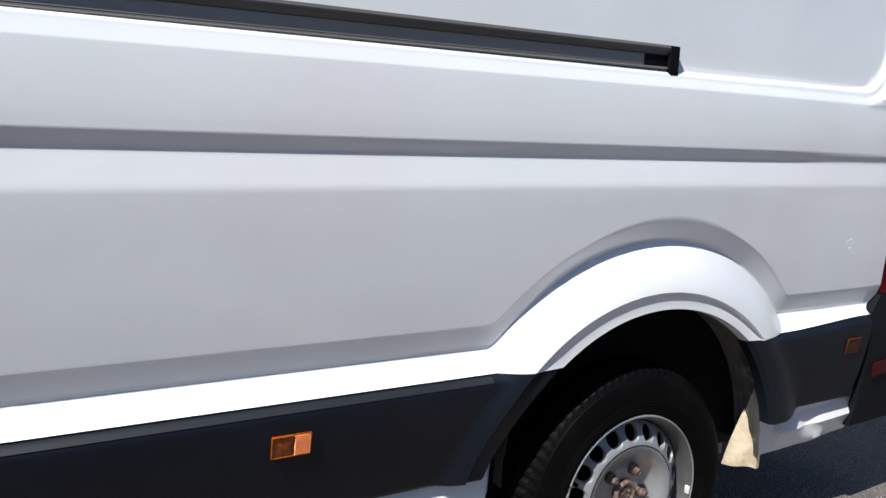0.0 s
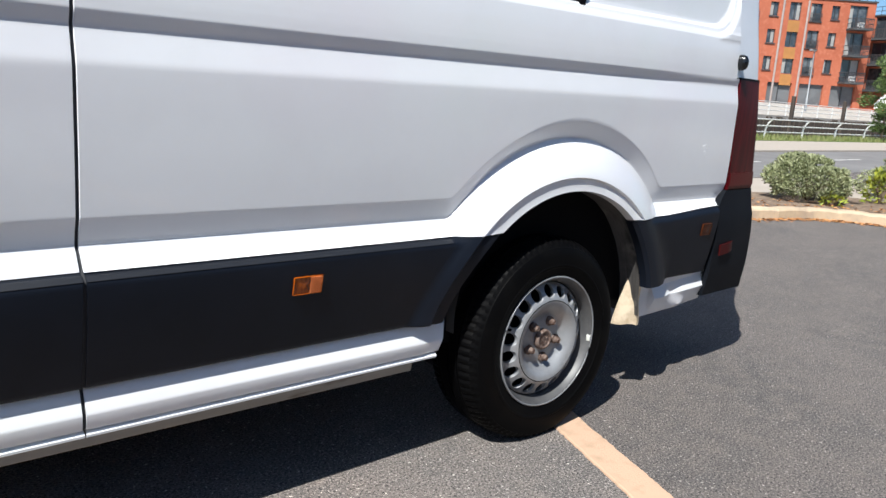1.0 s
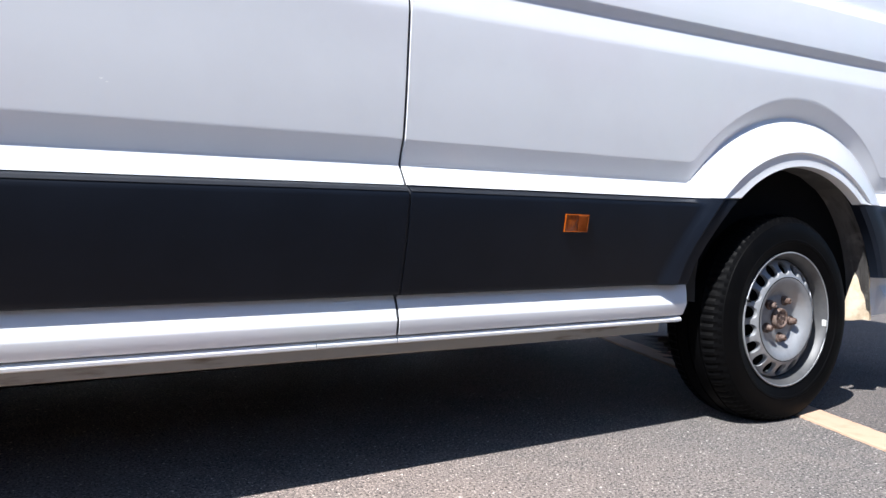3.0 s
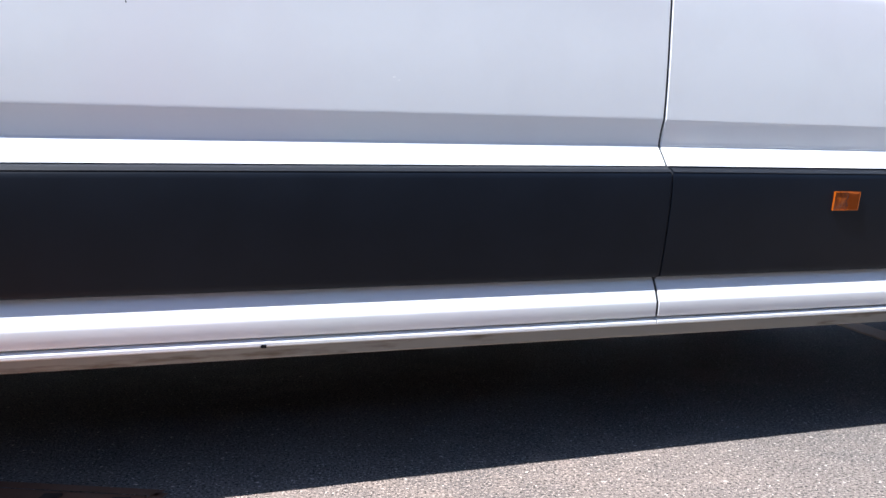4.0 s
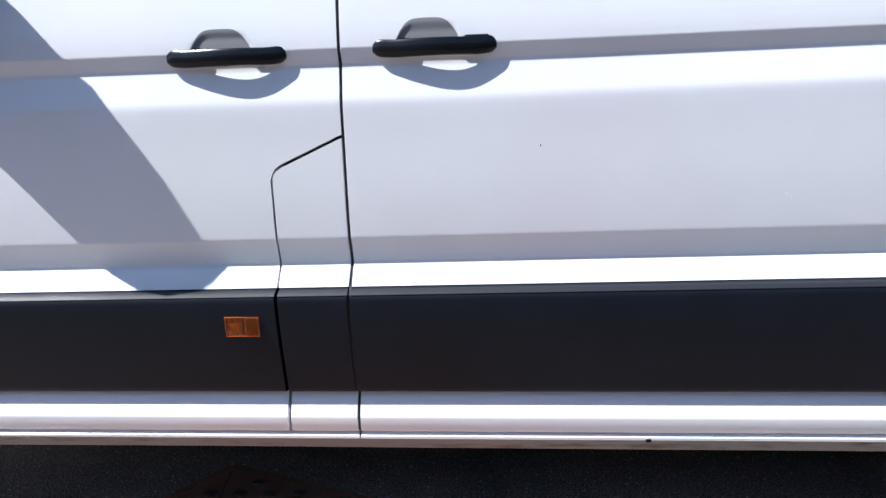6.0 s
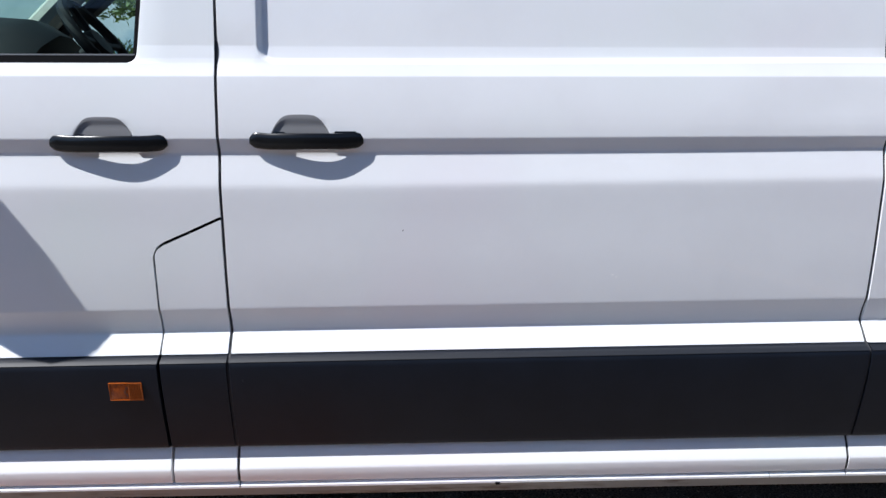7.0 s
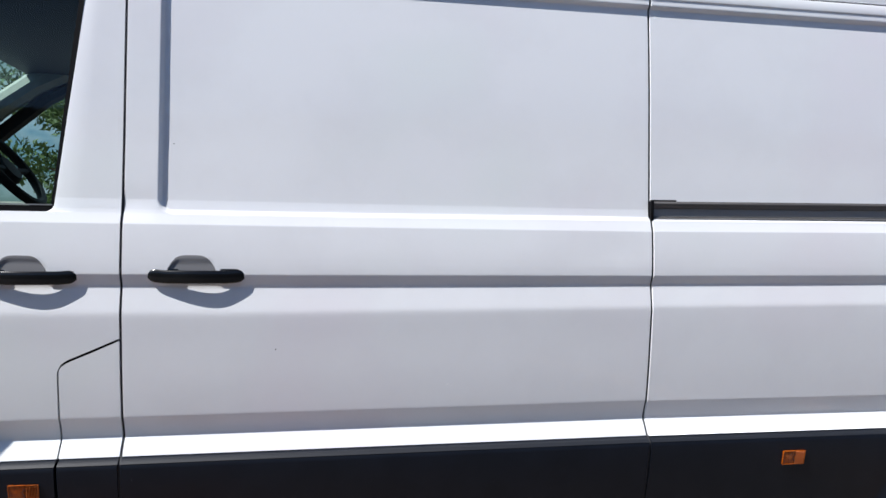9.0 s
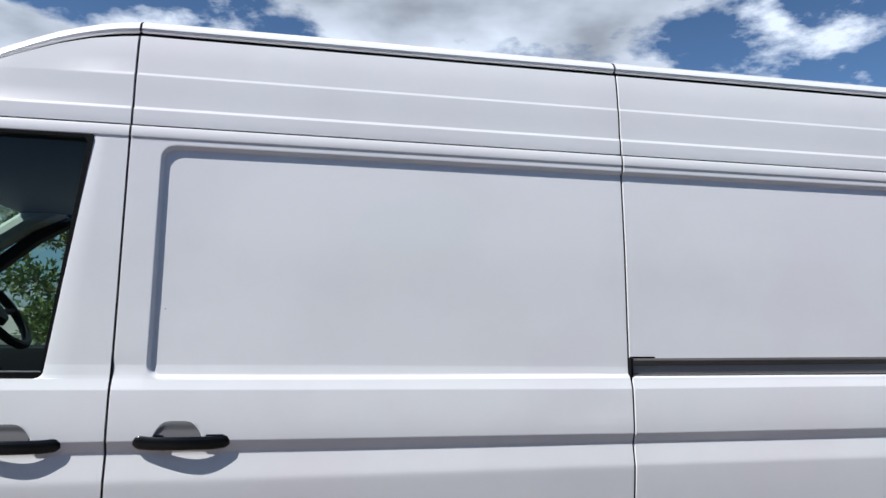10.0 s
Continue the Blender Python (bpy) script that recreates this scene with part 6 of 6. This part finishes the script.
tagged(mesh_object("leaf_litter", litter, LEAF_DEAD, None, "", 0), "dry orange leaves drifted along the kerb", "fallen leaves", "", "stuff")


def tree(label, at, height, spread, count, seed, leaf=0.13, clear=0.35, mat=None):
    rnd = random.Random(seed)
    t = thing("tree", label, "tree")
    tr = bmesh.new()
    base = Vector(at)
    top = base + Vector((rnd.uniform(-0.2, 0.2), rnd.uniform(-0.2, 0.2), height * 0.92))
    pts = [base + (top - base) * k + Vector((rnd.uniform(-1, 1), rnd.uniform(-1, 1), 0)) * 0.05 * (0 < k < 1) for k in steps(0, 1, 6)]
    r0 = height * 0.014
    tube(tr, pts, [r0 * (1 - 0.85 * k) for k in steps(0, 1, 6)], 8)
    cr = bmesh.new()
    for i in range(15):
        k = clear + (0.95 - clear) * (i + 0.5) / 15
        p = base + (top - base) * k
        a = i * 2.4 + rnd.uniform(-0.4, 0.4)
        ln = spread * (1.15 - abs(k - 0.55) * 1.1) * rnd.uniform(0.65, 1.1)
        e = p + Vector((math.cos(a) * ln, math.sin(a) * ln, ln * rnd.uniform(0.25, 0.7)))
        m = p + (e - p) * 0.5 + Vector((0, 0, ln * 0.1))
        tube(tr, [p, m, e], [r0 * 0.45 * (1 - k * 0.5), r0 * 0.25, r0 * 0.08], 6)
        for c, f in ((m, 0.32), (e, 0.40)):
            leaf_cloud(cr, rnd, c, (ln * f + 0.12, ln * f + 0.12, ln * f * 0.8 + 0.1), count // 30, leaf, -1, 0.1, 3)
    part("trunk", tr, BARK, t)
    part("crown", cr, mat or LEAF_GREEN, t, "", 0)
    return t


tree("slender young green street tree on the river bank", (42.9, 14.4, 0.08), 4.6, 0.95, 6500, 31, 0.15, 0.06)
tree("leafy green tree beyond the road", (-6.3, 11.7, 0.06), 5.4, 1.5, 15000, 32, 0.12, 0.12)


# ---- buildings across the river ----
def facade_frame(corner_xy, facing):
    """A frame with u to the left along the front seen from the car park, v into the building, z up."""
    d = Vector(facing).normalized()
    u = Vector((-d.y, d.x))
    return lambda a, b, z: (corner_xy[0] + u.x * a + d.x * b, corner_xy[1] + u.y * a + d.y * b, z)


def fbox(bm, fr, a0, a1, b0, b1, z0, z1):
    vs = [bm.verts.new(fr(a, b, z)) for a in (a0, a1) for b in (b0, b1) for z in (z0, z1)]
    for q in ((0, 1, 3, 2), (4, 6, 7, 5), (0, 4, 5, 1), (2, 3, 7, 6), (0, 2, 6, 4), (1, 5, 7, 3)):
        bm.faces.new([vs[i] for i in q])
    return bm


def fbx(fr, *args):
    return fbox(bmesh.new(), fr, *args)


def holed_front(fr, width, z0, z1, holes):
    """The front wall as bands with real openings."""
    bm = bmesh.new()
    us = sorted({0.0, width} | {v for h in holes for v in h[:2]})
    zs = sorted({z0, z1} | {v for h in holes for v in h[2:]})
    for a0, a1 in zip(us, us[1:]):
        for c0, c1 in zip(zs, zs[1:]):
            am, cm = (a0 + a1) / 2, (c0 + c1) / 2
            if not any(h[0] < am < h[1] and h[2] < cm < h[3] for h in holes):
                fbox(bm, fr, a0, a1, 0.0, 0.3, c0, c1)
    bmesh.ops.remove_doubles(bm, verts=bm.verts, dist=1e-4)
    return bm


def apartment_block(label, corner_xy, facing, width, base, seed, inset=0.0, mirrored=False, head=2.72):
    rnd = random.Random(seed)
    fr = facade_frame(corner_xy, facing)
    b = thing("apartment_block", label, "building")
    floors = [base + 2.67 + 2.67 * i for i in range(3)]
    top = floors[-1] + head
    cols = []
    u = 0.0
    while u < width - 9:
        cols += [("balcony", u + 1.75, 1.9), ("small", u + 4.15, 0.85), ("window", u + 6.2, 1.2), ("panel", u + 8.4, 1.2), ("small", u + 10.6, 0.85)]
        u += 11.9
    if mirrored:
        cols = [(k, width - c * 0.92, w) for k, c, w in cols]
    holes, bits = [], []
    for kind, c, w in cols:
        if c + w / 2 > width - 0.3 or c - w / 2 < 0.3:
            continue
        for f in floors:
            z0, z1 = (f + 0.05, f + 2.35) if kind == "balcony" else ((f + 0.85, f + 2.2) if kind == "small" else (f + 0.55, f + 2.3))
            holes.append((c - w / 2, c + w / 2, z0, z1))
            bits.append((kind, c, w, f, z0, z1))
    shops = [(0.8 + i * 3.4, 3.4 + i * 3.4, base + 0.15, base + 2.3) for i in range(int(width / 3.4) - 1)]
    part("front_wall", holed_front(fr, width, base, top, holes + shops), BRICK, b, "orange-red brick front", 0)
    part("plinth", fbx(fr, -0.1, width + 0.1, -0.12, 12.0, 1.1, base), QUAY, b, "pale stone plinth", 0)
    part("core", fbx(fr, 0.0, width, 1.2, 12.0, base, top - 0.1), BRICK, b, "brick body of the block", 0)
    part("side_wall", fbx(fr, -0.02, 0.25, 0.3, 1.3, base, top), BRICK, b, "", 0)
    part("parapet", fbx(fr, -0.12, width + 0.1, -0.10, 0.45, top, top + 0.16), ROOFGREY, b, "dark parapet coping", 0)
    part("roof_deck", fbx(fr, 0, width, 0.3, 12, top - 0.1, top), ROOFGREY, b, "", 0)
    for s in shops:
        p = part("shop_window", fbx(fr, s[0], s[1], 0.28, 0.34, s[2], s[3]), SHOP, b, "grey glazed shopfront", 0)
        part("mullion", fbx(fr, (s[0] + s[1]) / 2 - 0.04, (s[0] + s[1]) / 2 + 0.04, 0.2, 0.30, s[2], s[3]), FRAMEGREY, p, "", 0)
    for kind, c, w, f, z0, z1 in bits:
        win = part("window", fbx(fr, c - w / 2, c + w / 2, 0.20, 0.26, z0, z1), PANE, b, "dark glazed window", 0)
        bm = bmesh.new()
        t = 0.06
        for a0, a1, q0, q1 in ((c - w / 2, c + w / 2, z0, z0 + t), (c - w / 2, c + w / 2, z1 - t, z1), (c - w / 2, c - w / 2 + t, z0 + t, z1 - t), (c + w / 2 - t, c + w / 2, z0 + t, z1 - t), (c - t / 2, c + t / 2, z0 + t, z1 - t)):
            fbox(bm, fr, a0, a1, 0.13, 0.19, q0, q1)
        part("window_frame", bm, FRAMEGREY, win, "", 0)
        if rnd.random() < 0.8:
            k = rnd.uniform(0.2, 0.42) * w
            side = rnd.choice((-1, 1))
            part("curtain", fbx(fr, *sorted((c + side * (w / 2 - t), c + side * (w / 2 - t - k))), 0.192, 0.198, z0 + t, z1 - t), CURTAIN, win, "pale curtain", 0)
        if kind in ("window", "small"):
            part("sill", fbx(fr, c - w / 2 - 0.08, c + w / 2 + 0.08, -0.10, 0.05, z0 - 0.12, z0 - 0.02), FRAMEGREY, win, "", 0)
        if kind == "window" and w > 1:
            bm = bmesh.new()
            for i in range(12):
                a = c - w / 2 + w * i / 11
                fbox(bm, fr, a - 0.015, a + 0.015, -0.16, -0.13, z0 - 0.1, z0 + 0.75)
            fbox(bm, fr, c - w / 2, c + w / 2, -0.17, -0.12, z0 + 0.72, z0 + 0.78)
            part("window_guard", bm, FRAMEGREY, win, "", 0)
        if kind == "panel":
            part("spandrel_panel", fbx(fr, c - w / 2, c + w / 2, -0.02, 0.1, f - 0.62, f + 0.5), PANEL, b, "ochre panel between windows", 0)
        if kind == "balcony":
            bal = part("balcony", fbx(fr, c - w / 2 - 0.1, c + w / 2 + 0.1, -1.2, 0.0, f - 0.12, f + 0.05), ROOFGREY, b, "steel balcony", 0)
            bm = bmesh.new()
            for i in range(15):
                a = c - w / 2 - 0.08 + (w + 0.16) * i / 14
                fbox(bm, fr, a - 0.02, a + 0.02, -1.2, -1.16, f, f + 1.0)
            for zz in (f + 0.98, f + 0.08):
                fbox(bm, fr, c - w / 2 - 0.1, c + w / 2 + 0.1, -1.22, -1.14, zz, zz + 0.06)
            for sx in (-1, 1):
                for zz in (f + 0.5, f + 0.98):
                    fbox(bm, fr, c + sx * (w / 2 + 0.08) - 0.025, c + sx * (w / 2 + 0.08) + 0.025, -1.2, 0.0, zz, zz + 0.05)
            part("balcony_rail", bm, FRAMEGREY, bal, "", 0)
            if rnd.random() < 0.6:
                part("balcony_chair", fbx(fr, c - 0.3, c + 0.2, -0.8, -0.4, f + 0.05, f + 0.65), CARWHITE, bal, "pale balcony chair", 0)
    for a in [x for k in range(int(width / 11.9) + 1) for x in (7.1 + 11.9 * k, 9.7 + 11.9 * k)]:
        a = width - a * 0.92 if mirrored else a
        if 0.3 < a < width:
            bm = bmesh.new()
            tube(bm, [fr(a, -0.1, base), fr(a, -0.1, top - 0.2)], 0.11, 8)
            part("downpipe", bm, PIPE, b, "pale rainwater pipe")
    pent = part("penthouse", fbx(fr, 2.2, width - 2 - inset, 2.6, 11, top, top + 2.9), PENT, b, "brown clad penthouse", 0)
    part("penthouse_roof", fbx(fr, 0.4, width - inset, 0.9, 12.5, top + 2.9, top + 3.2), ROOFGREY, b, "flat dark overhanging roof", 0)
    for i in range(int((width - 6 - inset) / 3.3)):
        a = 3.2 + i * 3.3
        p = part("penthouse_window", fbx(fr, a, a + 1.2, 2.54, 2.6, top + 0.2, top + 2.3), PANE, pent, "dark glazed door", 0)
    for i in range(int((width - inset) / 5)):
        part("roof_post", fbx(fr, 1.0 + i * 5, 1.16 + i * 5, 1.4, 1.56, top, top + 2.9), ROOFGREY, b, "", 0)
    bm = bmesh.new()
    for i in range(int(width / 0.9)):
        fbox(bm, fr, 0.1 + i * 0.9, 0.14 + i * 0.9, 0.15, 0.19, top + 0.16, top + 1.0)
    for zz in (top + 0.55, top + 0.98):
        fbox(bm, fr, 0.0, width, 0.14, 0.20, zz, zz + 0.05)
    part("terrace_rail", bm, FRAMEGREY, b, "thin grey terrace railing", 0)
    tb = bmesh.new()
    for i in range(4):
        leaf_cloud(tb, rnd, fr(1.5 + i * rnd.uniform(1.5, 2.5), 0.9, top + 0.55), (0.9, 0.7, 0.5), 160, 0.22)
    part("terrace_planting", tb, LEAF_GREEN, b, "green planting on the roof terrace", 0)
    return b


apartment_block("orange-red brick apartment block with balconies and a set-back penthouse", (81.3, 30.7), (0.60, 0.80), 33.0, 2.3, 1)
apartment_block("orange-red brick apartment block with a flat overhanging roof", (82.0, 0.2), (0.995, -0.10), 32.6, 1.8, 2, 1.0, True, 2.42)


def lamp_post(x, y, z, h):
    p = thing("lamp_post", "tall grey galvanised street lamp post", "lamp post")
    bm = bmesh.new()
    tube(bm, [(x, y, z), (x, y, z + 1.2), (x, y, z + 1.25), (x, y, z + h)], [0.11, 0.11, 0.075, 0.05], 10)
    part("post", bm, GALV, p)
    part("lantern", boxed(x - 0.7, x + 0.1, y - 0.12, y + 0.12, z + h, z + h + 0.12, 0.03), GALV, p)


lamp_post(49.3, 14.85, 0.08, 9.0)
lamp_post(60.9, 26.96, 1.55, 5.0)


def far_car(x, y, z, turn):
    c = thing("parked_car", "small white van parked on the far quay", "van", "", (x, y, z))
    body = bmesh.new()
    sec = [(-2.1, 0.3), (-2.1, 1.0), (-2.0, 1.75), (-0.2, 1.82), (0.5, 1.75), (1.2, 1.15), (2.05, 0.95), (2.15, 0.6), (2.15, 0.3)]
    va = [[body.verts.new((a, s * (0.88 if q < 1.3 else 0.74), q)) for a, q in sec] for s in (-1, 1)]
    for i in range(len(sec)):
        j = (i + 1) % len(sec)
        body.faces.new((va[0][i], va[0][j], va[1][j], va[1][i]))
    body.faces.new(va[0])
    body.faces.new(va[1][::-1])
    part("body", body, CARWHITE, c, "", 0)
    for s in (-1, 1):
        part("side_window", boxed(-0.1, 1.0, s * 0.87 - 0.02, s * 0.87 + 0.02, 1.12, 1.6, 0), PANE, c, "dark side window", 0)
        for a in (-1.3, 1.35):
            w = bmesh.new()
            lathe(w, [(0.0, -0.1), (0.28, -0.1), (0.31, -0.06), (0.31, 0.08), (0.0, 0.08)], 20, "y", (a, s * 0.82, 0.31))
            part("wheel", w, RUBBER, c)
    c.rotation_euler = (0, 0, radians(turn))


far_car(83.0, 28.3, 2.22, 182)
